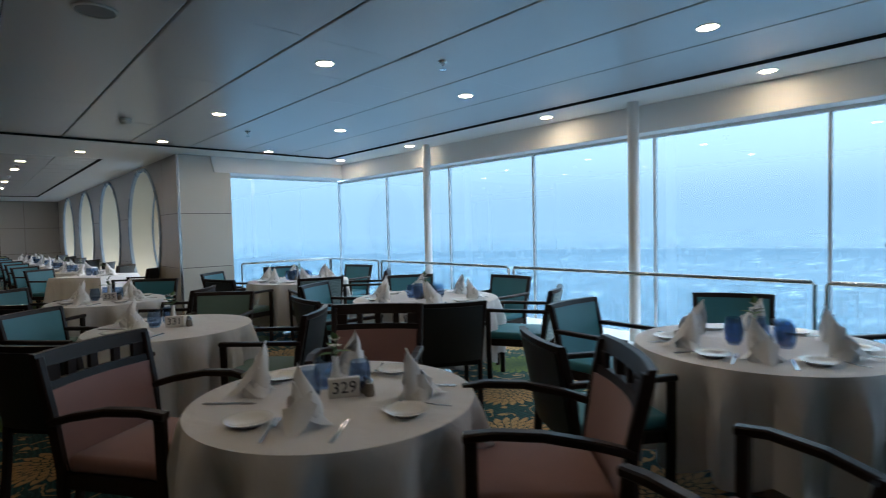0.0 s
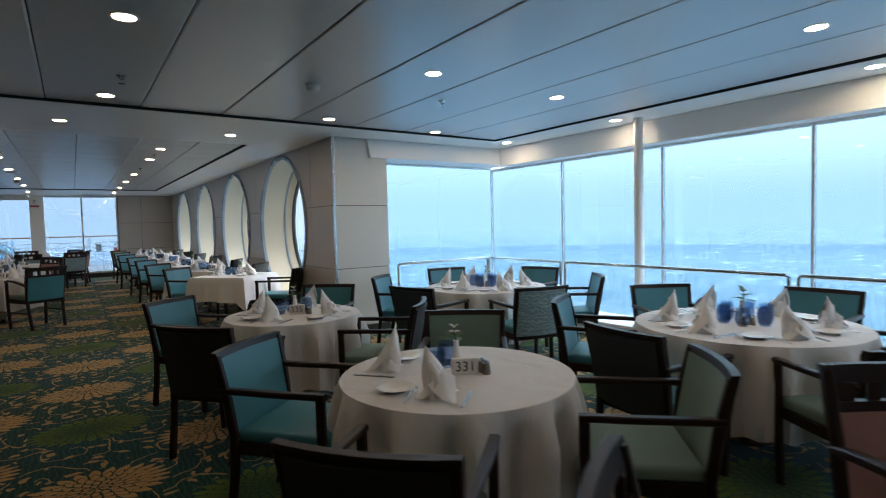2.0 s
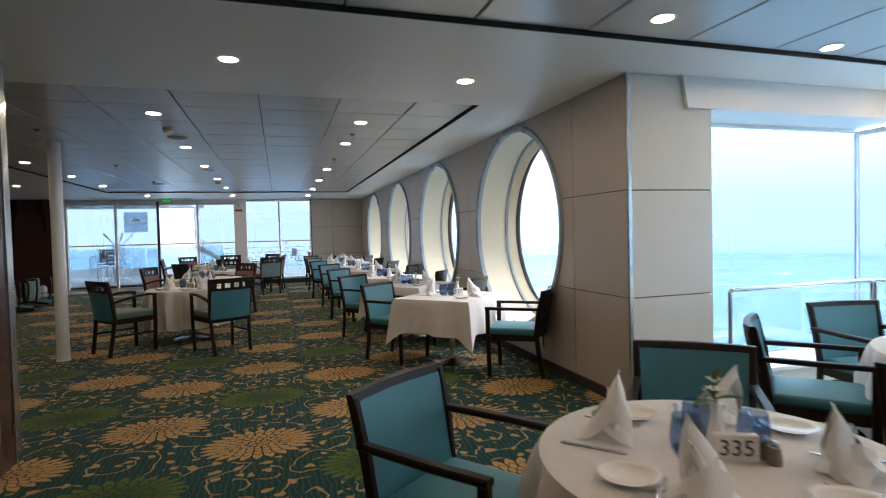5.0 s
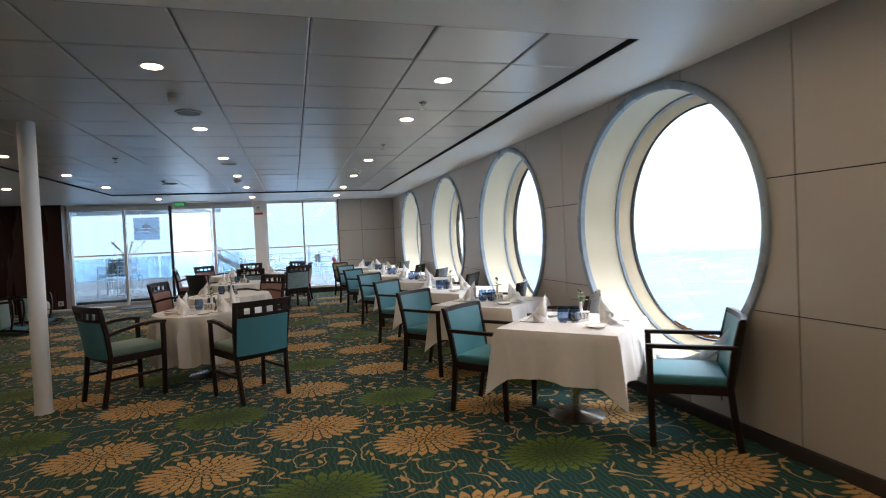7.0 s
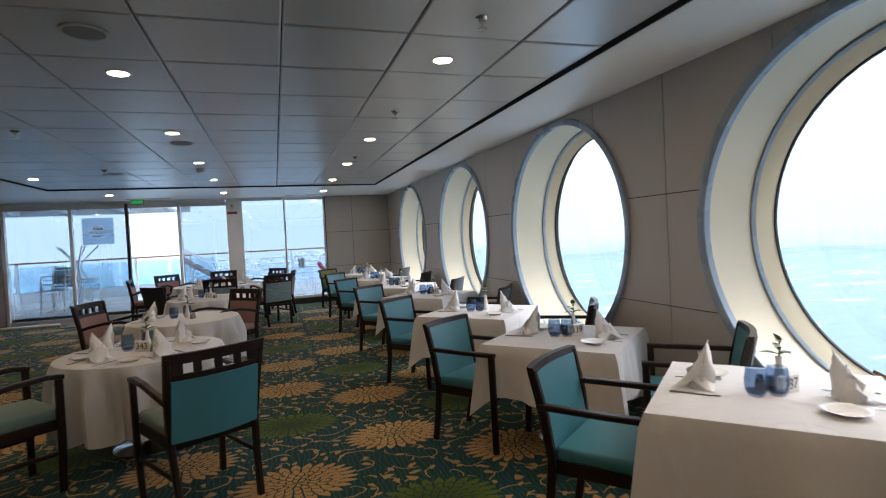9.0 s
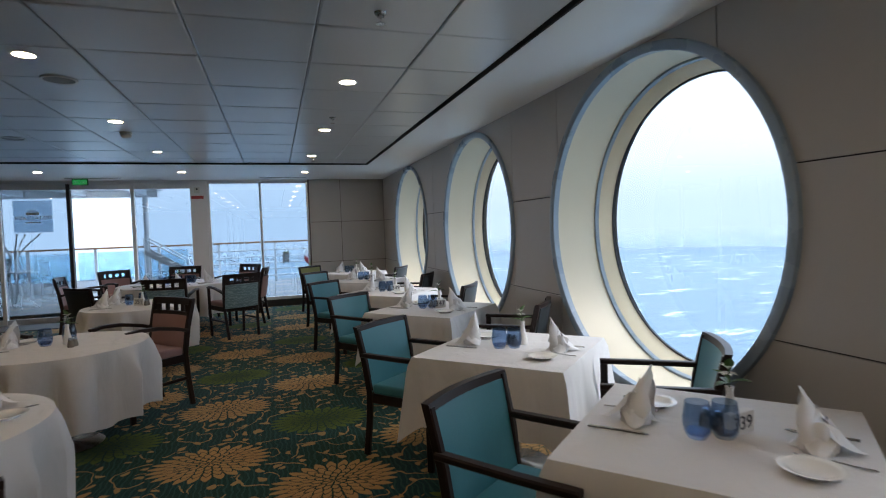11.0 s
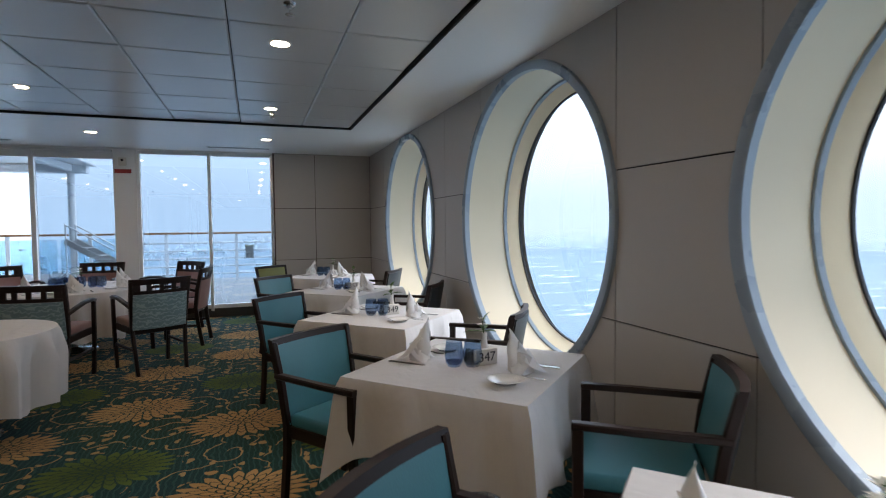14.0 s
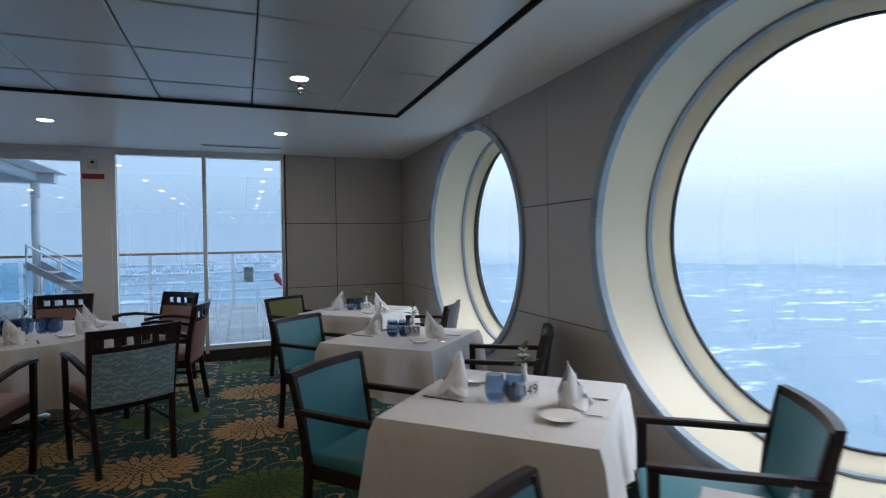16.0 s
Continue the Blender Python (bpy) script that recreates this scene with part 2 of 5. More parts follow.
def sea_material():
    """Rough cold sea: blue-grey water, swell and chop as relief, broken foam on the crests."""
    m = bpy.data.materials.new("rough_sea")
    m.use_nodes = True
    n, l = m.node_tree.nodes, m.node_tree.links
    b = n["Principled BSDF"]
    tc = n.new("ShaderNodeTexCoord")
    mp = n.new("ShaderNodeMapping"); mp.inputs[2].default_value = (0, 0, 0.6); mp.inputs[3].default_value = (1, 2.2, 1)
    l.new(tc.outputs["Object"], mp.inputs[0])
    swell = n.new("ShaderNodeTexNoise"); swell.inputs["Scale"].default_value = 0.035; swell.inputs["Detail"].default_value = 5; swell.inputs["Roughness"].default_value = 0.6
    chop = n.new("ShaderNodeTexNoise"); chop.inputs["Scale"].default_value = 0.10; chop.inputs["Detail"].default_value = 8; chop.inputs["Roughness"].default_value = 0.7
    l.new(mp.outputs[0], swell.inputs[0]); l.new(mp.outputs[0], chop.inputs[0])
    s = n.new("ShaderNodeMath"); s.operation = "MULTIPLY"; l.new(swell.outputs[0], s.inputs[0]); l.new(chop.outputs[0], s.inputs[1])
    foam = n.new("ShaderNodeValToRGB")
    foam.color_ramp.elements[0].position, foam.color_ramp.elements[0].color = 0.28, (0.17, 0.27, 0.34, 1)
    foam.color_ramp.elements[1].position, foam.color_ramp.elements[1].color = 0.366, (0.84, 0.88, 0.90, 1)
    e = foam.color_ramp.elements.new(0.322); e.color = (0.24, 0.36, 0.44, 1)
    l.new(s.outputs[0], foam.inputs[0]); l.new(foam.outputs[0], b.inputs["Base Color"])
    b.inputs["Roughness"].default_value = 0.35
    bp = n.new("ShaderNodeBump"); bp.inputs["Strength"].default_value = 1.0; bp.inputs["Distance"].default_value = 2.0
    l.new(s.outputs[0], bp.inputs["Height"]); l.new(bp.outputs[0], b.inputs["Normal"])
    return m


def patterned_fabric():
    """Grey-teal chair fabric with pale fern-like sprigs."""
    m = surf("leaf_fabric", (0.16, 0.25, 0.27), 0.85, vary=0.15, scale=12, grain=300, bump=0.15, sheen=0.2)
    n, l = m.node_tree.nodes, m.node_tree.links
    b = n["Principled BSDF"]
    src = b.inputs["Base Color"].links[0].from_socket
    tc = n.new("ShaderNodeTexCoord")
    w = n.new("ShaderNodeTexWave"); w.wave_type = "RINGS"; w.inputs["Scale"].default_value = 9; w.inputs["Distortion"].default_value = 9
    w.inputs["Detail"].default_value = 3; w.inputs["Detail Scale"].default_value = 2.5
    l.new(tc.outputs["Object"], w.inputs[0])
    th = n.new("ShaderNodeMath"); th.operation = "GREATER_THAN"; th.inputs[1].default_value = 0.72; l.new(w.outputs[1], th.inputs[0])
    sc = n.new("ShaderNodeMath"); sc.operation = "MULTIPLY"; sc.inputs[1].default_value = 0.55; l.new(th.outputs[0], sc.inputs[0])
    mx = n.new("ShaderNodeMix"); mx.data_type = "RGBA"; mx.inputs[7].default_value = (0.36, 0.46, 0.46, 1)
    l.new(sc.outputs[0], mx.inputs[0]); l.new(src, mx.inputs[6]); l.new(mx.outputs[2], b.inputs["Base Color"])
    return m


M_CARPET = carpet_material()
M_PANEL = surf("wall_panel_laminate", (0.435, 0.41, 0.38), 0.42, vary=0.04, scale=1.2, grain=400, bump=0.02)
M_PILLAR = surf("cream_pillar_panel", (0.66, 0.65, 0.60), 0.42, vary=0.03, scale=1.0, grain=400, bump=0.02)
M_JOINT = surf("dark_joint", (0.02, 0.02, 0.02), 0.8, vary=0.1, bump=0)
M_BASE = surf("dark_skirting", (0.035, 0.032, 0.03), 0.5, vary=0.15)
M_CEIL = surf("ceiling_metal_panel", (0.56, 0.56, 0.56), 0.33, metal=0.25, vary=0.03, scale=0.7, grain=300, bump=0.01, spec=0.7, rv=0.02)
M_SOFFIT = surf("soffit_white_paint", (0.85, 0.85, 0.84), 0.38, vary=0.02, scale=0.8, grain=300, bump=0.01, spec=0.5, rv=0.015)
M_WHITE = surf("white_painted_metal", (0.76, 0.77, 0.77), 0.35, vary=0.04, scale=3, grain=200, bump=0.02)
M_REVEAL = surf("cream_reveal_paint", (0.66, 0.57, 0.405), 0.4, vary=0.03, scale=2, grain=200, bump=0.02)
M_RING = surf("blue_grey_ring_enamel", (0.27, 0.335, 0.40), 0.28, vary=0.06, scale=4, grain=200, bump=0.02)
M_GASKET = surf("black_rubber_gasket", (0.015, 0.015, 0.017), 0.6, vary=0.1)
M_RUST = surf("rusty_stain", (0.30, 0.13, 0.03), 0.8, vary=0.5, scale=9)
M_CHROME = surf("brushed_steel", (0.62, 0.62, 0.62), 0.22, metal=1.0, vary=0.05, scale=8, grain=300, bump=0.01)
M_WOOD = surf("dark_stained_wood", (0.018, 0.009, 0.007), 0.40, vary=0.35, scale=5, grain=60, bump=0.04, spec=0.24, coat=0.03, stretch=(1, 1, 0.15))
M_TEAL = surf("teal_vinyl", (0.045, 0.20, 0.25), 0.45, vary=0.12, scale=7, grain=220, bump=0.12, stretch=(1, 1, 0.3))
M_SAGE = surf("sage_seat_fabric", (0.14, 0.22, 0.19), 0.8, vary=0.12, scale=9, grain=260, bump=0.12, sheen=0.15)
M_PINK = surf("dusty_rose_fabric", (0.30, 0.165, 0.15), 0.85, vary=0.12, scale=9, grain=260, bump=0.15, sheen=0.2)
M_OLIVE = surf("olive_vinyl", (0.21, 0.21, 0.05), 0.5, vary=0.1, scale=8, grain=240, bump=0.1)
M_DARKBACK = surf("charcoal_vinyl", (0.012, 0.016, 0.018), 0.5, vary=0.2, scale=8, grain=240, bump=0.1)
M_LEAFY = patterned_fabric()
M_LINEN = surf("white_linen", (0.67, 0.655, 0.655), 0.9, vary=0.05, scale=5, grain=500, bump=0.1, sheen=0.2)
def creased(m, strength):
    """Soft creases and pressed folds over a cloth's weave."""
    n, l = m.node_tree.nodes, m.node_tree.links
    b = n["Principled BSDF"]
    tc = n.new("ShaderNodeTexCoord")
    mp = n.new("ShaderNodeMapping"); mp.inputs[3].default_value = (1, 1, 0.35)
    l.new(tc.outputs["Object"], mp.inputs[0])
    c = n.new("ShaderNodeTexNoise"); c.inputs["Scale"].default_value = 4.5; c.inputs["Detail"].default_value = 3; c.inputs["Distortion"].default_value = 1.2
    l.new(mp.outputs[0], c.inputs[0])
    bp = n.new("ShaderNodeBump"); bp.inputs["Strength"].default_value = strength; bp.inputs["Distance"].default_value = 0.03
    l.new(c.outputs[0], bp.inputs["Height"])
    old = b.inputs["Normal"].links[0].from_node
    l.new(bp.outputs[0], old.inputs["Normal"])
    return m


creased(M_LINEN, 0.45)
M_NAPKIN = surf("starched_napkin", (0.80, 0.80, 0.81), 0.85, vary=0.04, scale=8, grain=500, bump=0.08)
M_CHINA = surf("white_china", (0.82, 0.80, 0.76), 0.12, vary=0.02, scale=6, bump=0, coat=0.4)
M_TABLE = surf("table_laminate", (0.35, 0.25, 0.16), 0.4, vary=0.15)
M_GREEN = surf("plant_leaf", (0.06, 0.13, 0.03), 0.5, vary=0.3, scale=30)
M_PETAL = surf("white_petal", (0.75, 0.74, 0.68), 0.6, vary=0.06, scale=40)
M_SIGN = surf("ivory_card", (0.72, 0.70, 0.66), 0.5, vary=0.03)
M_INK = surf("black_ink", (0.03, 0.03, 0.04), 0.6, vary=0.1)
M_PEPPER = surf("dark_pepper_glass", (0.22, 0.19, 0.16), 0.15, vary=0.2)
M_DARKWALL = surf("dark_mahogany_wall", (0.05, 0.02, 0.014), 0.28, vary=0.35, scale=3, grain=40, bump=0.02, coat=0.2, stretch=(1, 1, 0.12))
M_PLASTIC = surf("ivory_plastic", (0.62, 0.61, 0.57), 0.45, vary=0.03)
M_GREYVENT = surf("grey_grille", (0.22, 0.22, 0.21), 0.5, vary=0.1)
M_RED = surf("red_label", (0.35, 0.03, 0.03), 0.5, vary=0.1)
M_DECK = surf("weathered_deck_planks", (0.42, 0.41, 0.40), 0.7, vary=0.2, scale=3, grain=80, stretch=(6, 1, 1))
M_TEAK = surf("varnished_teak_cap", (0.42, 0.19, 0.08), 0.4, vary=0.2, scale=3, grain=60)
M_DECKWHITE = surf("deck_white_paint", (0.86, 0.87, 0.88), 0.45, vary=0.06, scale=2)
M_POSTER = sheen_glass("slate_film", (0.55, 0.63, 0.70), 0.2, 0.04)
M_ALU = surf("pale_aluminium", (0.66, 0.68, 0.70), 0.35, metal=0.7, vary=0.05)
M_SEA = sea_material()
M_GLASS = sheen_glass("grey_tinted_pane", (0.112, 0.120, 0.130), 0.015, 0.03)
M_RAILGLASS = sheen_glass("clear_rail_glass", (0.93, 0.96, 0.97), 0.02, 0.03)
M_BAYGLASS = sheen_glass("blue_tinted_pane", (0.070, 0.100, 0.118), 0.015, 0.05)
M_ENDGLASS = sheen_glass("blue_grey_pane", (0.074, 0.092, 0.110), 0.015, 0.14)
# added tinted pane that dims the view through the open, glassless doorway
M_DOORDIM = sheen_glass("doorway_dimming_pane", (0.17, 0.185, 0.20), 0.015, 0.04)
M_DECKGLASS = sheen_glass("blue_balustrade_glass", (0.72, 0.86, 0.92), 0.02, 0.04)
M_LAMP = glow("warm_downlight_glow", (1.0, 0.76, 0.50), 55.0)
M_EXIT = glow("green_exit_glow", (0.03, 0.36, 0.10), 0.30)


M_TUMBLER = sheen_glass("cobalt_tumbler_glass", (0.66, 0.745, 0.85), 0.03, 0.06)
M_TUMFOOT = sheen_glass("cobalt_glass_foot", (0.36, 0.47, 0.68), 0.04, 0.10)


# ---- mesh helpers ----
def mesh_of(name, bm, mat, smooth=False):
    me = bpy.data.meshes.new(name)
    bm.normal_update()
    bm.to_mesh(me)
    bm.free()
    for mt in (mat if isinstance(mat, (list, tuple)) else [mat]):
        me.materials.append(mt)
    if smooth:
        me.polygons.foreach_set("use_smooth", [True] * len(me.polygons))
        me.set_sharp_from_angle(angle=radians(40))
    return me


def part(name, bm, material, parent=None, label="", smooth=False):
    """Links a bmesh as one mesh object under a thing or a part."""
    ob = new(name, mesh_of(name, bm, material, smooth))
    if parent is not None:
        ob.parent = parent
    if label:
        tagged(ob, label)
    return ob


def root(name, label, category, group="", at=None):
    ob = new(name)
    ob.empty_display_size = 0.1
    if at is not None:
        ob.matrix_basis = at
    return tagged(ob, label, category, group)


def structure(name, bm, material, label, category="structure", smooth=False):
    return tagged(part(name, bm, material, None, "", smooth), label, category, "", "structure")


def box(x0, x1, y0, y1, z0, z1, bev=0.0, bm=None, seg=2):
    own = bmesh.new()
    bmesh.ops.create_cube(own, size=1.0)
    bmesh.ops.scale(own, vec=(x1 - x0, y1 - y0, z1 - z0), verts=own.verts)
    bmesh.ops.translate(own, vec=((x0 + x1) / 2, (y0 + y1) / 2, (z0 + z1) / 2), verts=own.verts)
    if bev:
        bmesh.ops.bevel(own, geom=own.edges[:], offset=bev, segments=seg, profile=0.5, affect="EDGES")
    if bm is None:
        return own
    return join(bm, own)


def join(bm, other):
    me = bpy.data.meshes.new("tmp")
    other.to_mesh(me); other.free()
    bm.from_mesh(me)
    bpy.data.meshes.remove(me)
    return bm


def lathe(profile, n=24, bm=None, cx=0.0, cy=0.0):
    """Turns (radius, height) pairs round z."""
    bm = bm or bmesh.new()
    rings = []
    for r, z in profile:
        if r < 1e-6:
            rings.append([bm.verts.new((cx, cy, z))])
        else:
            rings.append([bm.verts.new((cx + r * math.cos(2 * math.pi * i / n), cy + r * math.sin(2 * math.pi * i / n), z)) for i in range(n)])
    for a, b in zip(rings, rings[1:]):
        for i in range(n):
            j = (i + 1) % n
            f = [a[i % len(a)], a[j % len(a)], b[j % len(b)], b[i % len(b)]]
            f = list(dict.fromkeys(f))
            if len(f) > 2:
                bm.faces.new(f)
    return bm


def sweep(points, section, bm=None, up=(0, 0, 1), caps=True):
    """Sweeps a closed 2D section (side, up) along points."""
    bm = bm or bmesh.new()
    pts = [Vector(p) for p in points]
    rows = []
    for i, p in enumerate(pts):
        d = (pts[min(i + 1, len(pts) - 1)] - pts[max(i - 1, 0)]).normalized()
        u = Vector(up)
        if abs(d.dot(u)) > 0.98:
            u = Vector((0, 1, 0))
        s = d.cross(u).normalized()
        u = s.cross(d).normalized()
        rows.append([bm.verts.new(p + s * a + u * b) for a, b in section])
    k = len(section)
    for a, b in zip(rows, rows[1:]):
        for i in range(k):
            bm.faces.new((a[i], a[(i + 1) % k], b[(i + 1) % k], b[i]))
    if caps:
        bm.faces.new(rows[0][::-1]); bm.faces.new(rows[-1])
    bmesh.ops.recalc_face_normals(bm, faces=bm.faces)
    return bm


def disc_section(r, n=8):
    return [(r * math.cos(2 * math.pi * i / n), r * math.sin(2 * math.pi * i / n)) for i in range(n)]


def bar_section(w, h, c=0.004):
    w, h = w / 2, h / 2
    return [(-w + c, -h), (w - c, -h), (w, -h + c), (w, h - c), (w - c, h), (-w + c, h), (-w, h - c), (-w, -h + c)]


def letters(body, size, depth, name="digits"):
    cu = bpy.data.curves.new("txt", "FONT")
    cu.body, cu.size, cu.extrude, cu.align_x, cu.align_y = body, size, depth, "CENTER", "CENTER"
    cu.resolution_u = 3
    ob = bpy.data.objects.new("txt", cu)
    scene.collection.objects.link(ob)
    me = bpy.data.meshes.new_from_object(ob)
    bpy.data.objects.remove(ob)
    me.name = name
    return me


# ---- the large structure ----
XW, YE, YP = 2.43, 22.20, 8.60          # window wall, far wall, return of the bay
ZS, ZP = 2.600, 2.625                     # soffit and ceiling panels
GX, GY = 5.47, 9.03                     # bay glazing
X_BAY, Y_BACK = -1.80, -4.2

structure("floor", join(box(-8.0, 5.75, -4.4, 9.32, -0.12, 0.0), box(-8.0, 3.06, 9.32, 22.42, -0.12, 0.0)), M_CARPET, "dark green patterned carpet with gold and moss flowers", "floor")


def holed(x, y0, y1, z0, z1, holes, bm=None, slices=28):
    """An upright sheet at x with round holes (y, z, radius)."""
    bm = bm or bmesh.new()
    ys = {y0, y1}
    for cy, cz, R in holes:
        for i in range(slices * 2 + 1):
            v = cy - R * math.cos(math.pi * i / (slices * 2))
            if y0 < v < y1:
                ys.add(v)
    ys = sorted(ys)
    for a, b in zip(ys, ys[1:]):
        if b - a < 1e-5:
            continue
        cut = None
        for cy, cz, R in holes:
            if cy - R - 1e-6 <= a and b <= cy + R + 1e-6:
                cut = (cz, math.sqrt(max(0, R * R - (a - cy) ** 2)), math.sqrt(max(0, R * R - (b - cy) ** 2)))
        spans = []
        if cut is None:
            spans.append((z0, z0, z1, z1))
        else:
            cz, ha, hb = cut
            la, lb = min(cz - ha, z1), min(cz - hb, z1)
            if max(la, lb) > z0 + 1e-5:
                spans.append((z0, z0, max(la, z0), max(lb, z0)))
            ta, tb = max(cz + ha, z0), max(cz + hb, z0)
            if min(ta, tb) < z1 - 1e-5:
                spans.append((min(ta, z1), min(tb, z1), z1, z1))
        for pa, pb, qa, qb in spans:
            vs = [(x, a, pa), (x, b, pb), (x, b, qb), (x, a, qa)]
            uniq = []
            for q in vs:
                if q not in uniq:
                    uniq.append(q)
            if len(uniq) > 2:
                bm.faces.new([bm.verts.new(q) for q in uniq])
    bmesh.ops.remove_doubles(bm, verts=bm.verts, dist=1e-5)
    return bm


def thick(bm, dx):
    """Gives a sheet its thickness towards dx."""
    rim = [e for e in bm.edges if len(e.link_faces) == 1]
    out = bmesh.ops.extrude_edge_only(bm, edges=rim)
    bmesh.ops.translate(bm, vec=(dx, 0, 0), verts=[g for g in out["geom"] if isinstance(g, bmesh.types.BMVert)])
    bmesh.ops.recalc_face_normals(bm, faces=bm.faces)
    return bm


WIN_Y, WIN_Z, WIN_R = (10.71, 13.73, 16.745, 19.89), 1.45, 1.115
holes = [(y, WIN_Z, WIN_R) for y in WIN_Y]
wall_east = structure("wall_east", holed(XW + 0.014, YP + 0.004, YE, 0, ZS, holes), M_JOINT, "taupe laminate panel wall with dark joints and round windows", "wall")
# unseen outer sheet, added to keep daylight out except through the round holes
structure("hull_side", holed(3.03, GY + 0.31, YE + 0.1, -0.2, 3.2, [(y, WIN_Z, 1.06) for y in WIN_Y]), M_DECKWHITE, "unseen white outer hull sheet added to block light around round windows", "wall")
JY = (YP, 9.40, 10.32, 11.25, 12.16, 13.06, 13.90, 14.74, 15.63, 16.55, 17.47, 18.41, 19.33, 20.25, 21.19, YE)
JZ = (0.09, 0.87, 1.71, ZS)
for ja, jb in zip(JY, JY[1:]):
    for ka, kb in zip(JZ, JZ[1:]):
        g = 0.004
        sheet = holed(XW, ja + g, jb - g, ka + g, kb - (g if kb < ZS else 0), holes)
        if len(sheet.faces):
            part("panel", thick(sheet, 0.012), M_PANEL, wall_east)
        else:
            sheet.free()
structure("baseboard_east", box(XW - 0.012, XW + 0.01, YP, YE, 0, 0.088, 0.003), M_BASE, "dark skirting along the panelled wall", "baseboard")


def sheet_x(x, y0, y1, z0, z1):
    bm = bmesh.new()
    bm.faces.new([bm.verts.new(v) for v in ((x, y0, z0), (x, y0, z1), (x, y1, z1), (x, y1, z0))])
    return bm


def sheet_y(y, x0, x1, z0, z1):
    bm = bmesh.new()
    bm.faces.new([bm.verts.new(v) for v in ((x0, y, z0), (x1, y, z0), (x1, y, z1), (x0, y, z1))])
    return bm


def tube_x(profile, cy, cz, n=72):
    """Turns (x, radius) pairs round an axis along x."""
    bm = bmesh.new()
    rings = [[bm.verts.new((x, cy + r * math.cos(2 * math.pi * i / n), cz + r * math.sin(2 * math.pi * i / n))) for i in range(n)] for x, r in profile]
    for a, b in zip(rings, rings[1:]):
        for i in range(n):
            bm.faces.new((a[i], a[(i + 1) % n], b[(i + 1) % n], b[i]))
    return bm


def disc_x(x, r, cy, cz, n=72):
    bm = bmesh.new()
    bm.faces.new([bm.verts.new((x, cy + r * math.cos(2 * math.pi * i / n), cz + r * math.sin(2 * math.pi * i / n))) for i in range(n)])
    return bm


for i, y in enumerate(WIN_Y):
    w = tagged(new("window_%d" % (i + 1)), "large round window in a deep cream reveal with blue-grey ring", "window", "round windows", "structure")
    part("surround_ring", tube_x([(XW + 0.004, 1.145), (XW - 0.022, 1.140), (XW - 0.026, 1.130), (XW - 0.026, 1.092), (XW - 0.016, 1.080), (XW + 0.03, 1.080)], y, WIN_Z), M_RING, w, "blue-grey enamelled ring", True)
    part("reveal", tube_x([(XW + 0.02, 1.085), (XW + 0.40, 1.085)], y, WIN_Z), M_REVEAL, w, "cream painted round reveal", True)
    part("inner_ring", tube_x([(XW + 0.40, 1.09), (XW + 0.388, 1.085), (XW + 0.388, 1.070), (XW + 0.40, 1.064), (XW + 0.42, 1.062)], y, WIN_Z), M_RING, w, "narrow blue-grey ring", True)
    part("window_frame", tube_x([(XW + 0.405, 1.072), (XW + 0.42, 1.060), (XW + 0.49, 1.008), (XW + 0.515, 1.0)], y, WIN_Z), M_REVEAL, w, "cream sloping round frame", True)
    part("gasket", tube_x([(XW + 0.515, 1.002), (XW + 0.508, 0.999), (XW + 0.511, 0.991), (XW + 0.525, 0.988)], y, WIN_Z), M_GASKET, w, "black rubber gasket", True)
    p = part("pane", disc_x(XW + 0.520, 0.990, y, WIN_Z), M_GLASS, w)
    p.visible_shadow = False
# rust run at the foot of the first window
rb = bmesh.new()
for k in range(26):
    a0, a1 = radians(252 + k * 1.6), radians(253.6 + k * 1.6)
    wd = 0.018 + 0.022 * math.sin(math.pi * k / 26) * (0.7 + 0.3 * math.sin(k * 1.9))
    rb.faces.new([rb.verts.new((XW + 0.514, WIN_Y[0] + r * math.cos(a), WIN_Z + r * math.sin(a))) for a, r in ((a0, 0.982), (a1, 0.982), (a1, 0.982 - wd), (a0, 0.982 - wd))])
tagged(part("rust_stain", rb, M_RUST, bpy.data.objects["window_1"], "orange rust stain along the lower glass edge"))

# the return of the bay, a clad pillar
pillar = structure("pillar", box(XW + 0.016, 3.208, YP + 0.016, GY + 0.30, 0, ZS), M_JOINT, "cream panelled pillar with chrome corner strip", "pillar")
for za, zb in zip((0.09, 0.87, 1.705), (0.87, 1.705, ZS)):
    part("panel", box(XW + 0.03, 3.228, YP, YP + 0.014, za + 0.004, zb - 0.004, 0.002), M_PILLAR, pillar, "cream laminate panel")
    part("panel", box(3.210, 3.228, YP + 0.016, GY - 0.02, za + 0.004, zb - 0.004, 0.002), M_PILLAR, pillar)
part("corner_strip", box(XW - 0.006, XW + 0.028, YP - 0.008, YP + 0.012, 0.09, ZS, 0.003), M_CHROME, pillar, "polished steel corner strip")
part("skirting", box(XW, 3.22, YP - 0.012, YP + 0.012, 0, 0.088, 0.003), M_BASE, pillar)

# bay glazing
bay = tagged(new("window_5"), "long blue-tinted glazing of the corner bay with thin mullions", "window", "", "structure")
MY = (GY, 7.45, 5.86, 4.28, 2.67, 1.14, -0.45, -2.05, -4.2)
for a, b in zip(MY, MY[1:]):
    p = part("pane", sheet_x(GX, b, a, 0.19, 2.30), M_BAYGLASS, bay)
    p.visible_shadow = False
p = part("pane", sheet_y(GY, 3.23, GX, 0.19, 2.33), M_BAYGLASS, bay)
p.visible_shadow = False
for y in MY:
    part("mullion", box(GX - 0.014, GX + 0.03, y - 0.014, y + 0.014, 0.17, 2.33, 0.003), M_ALU, bay)
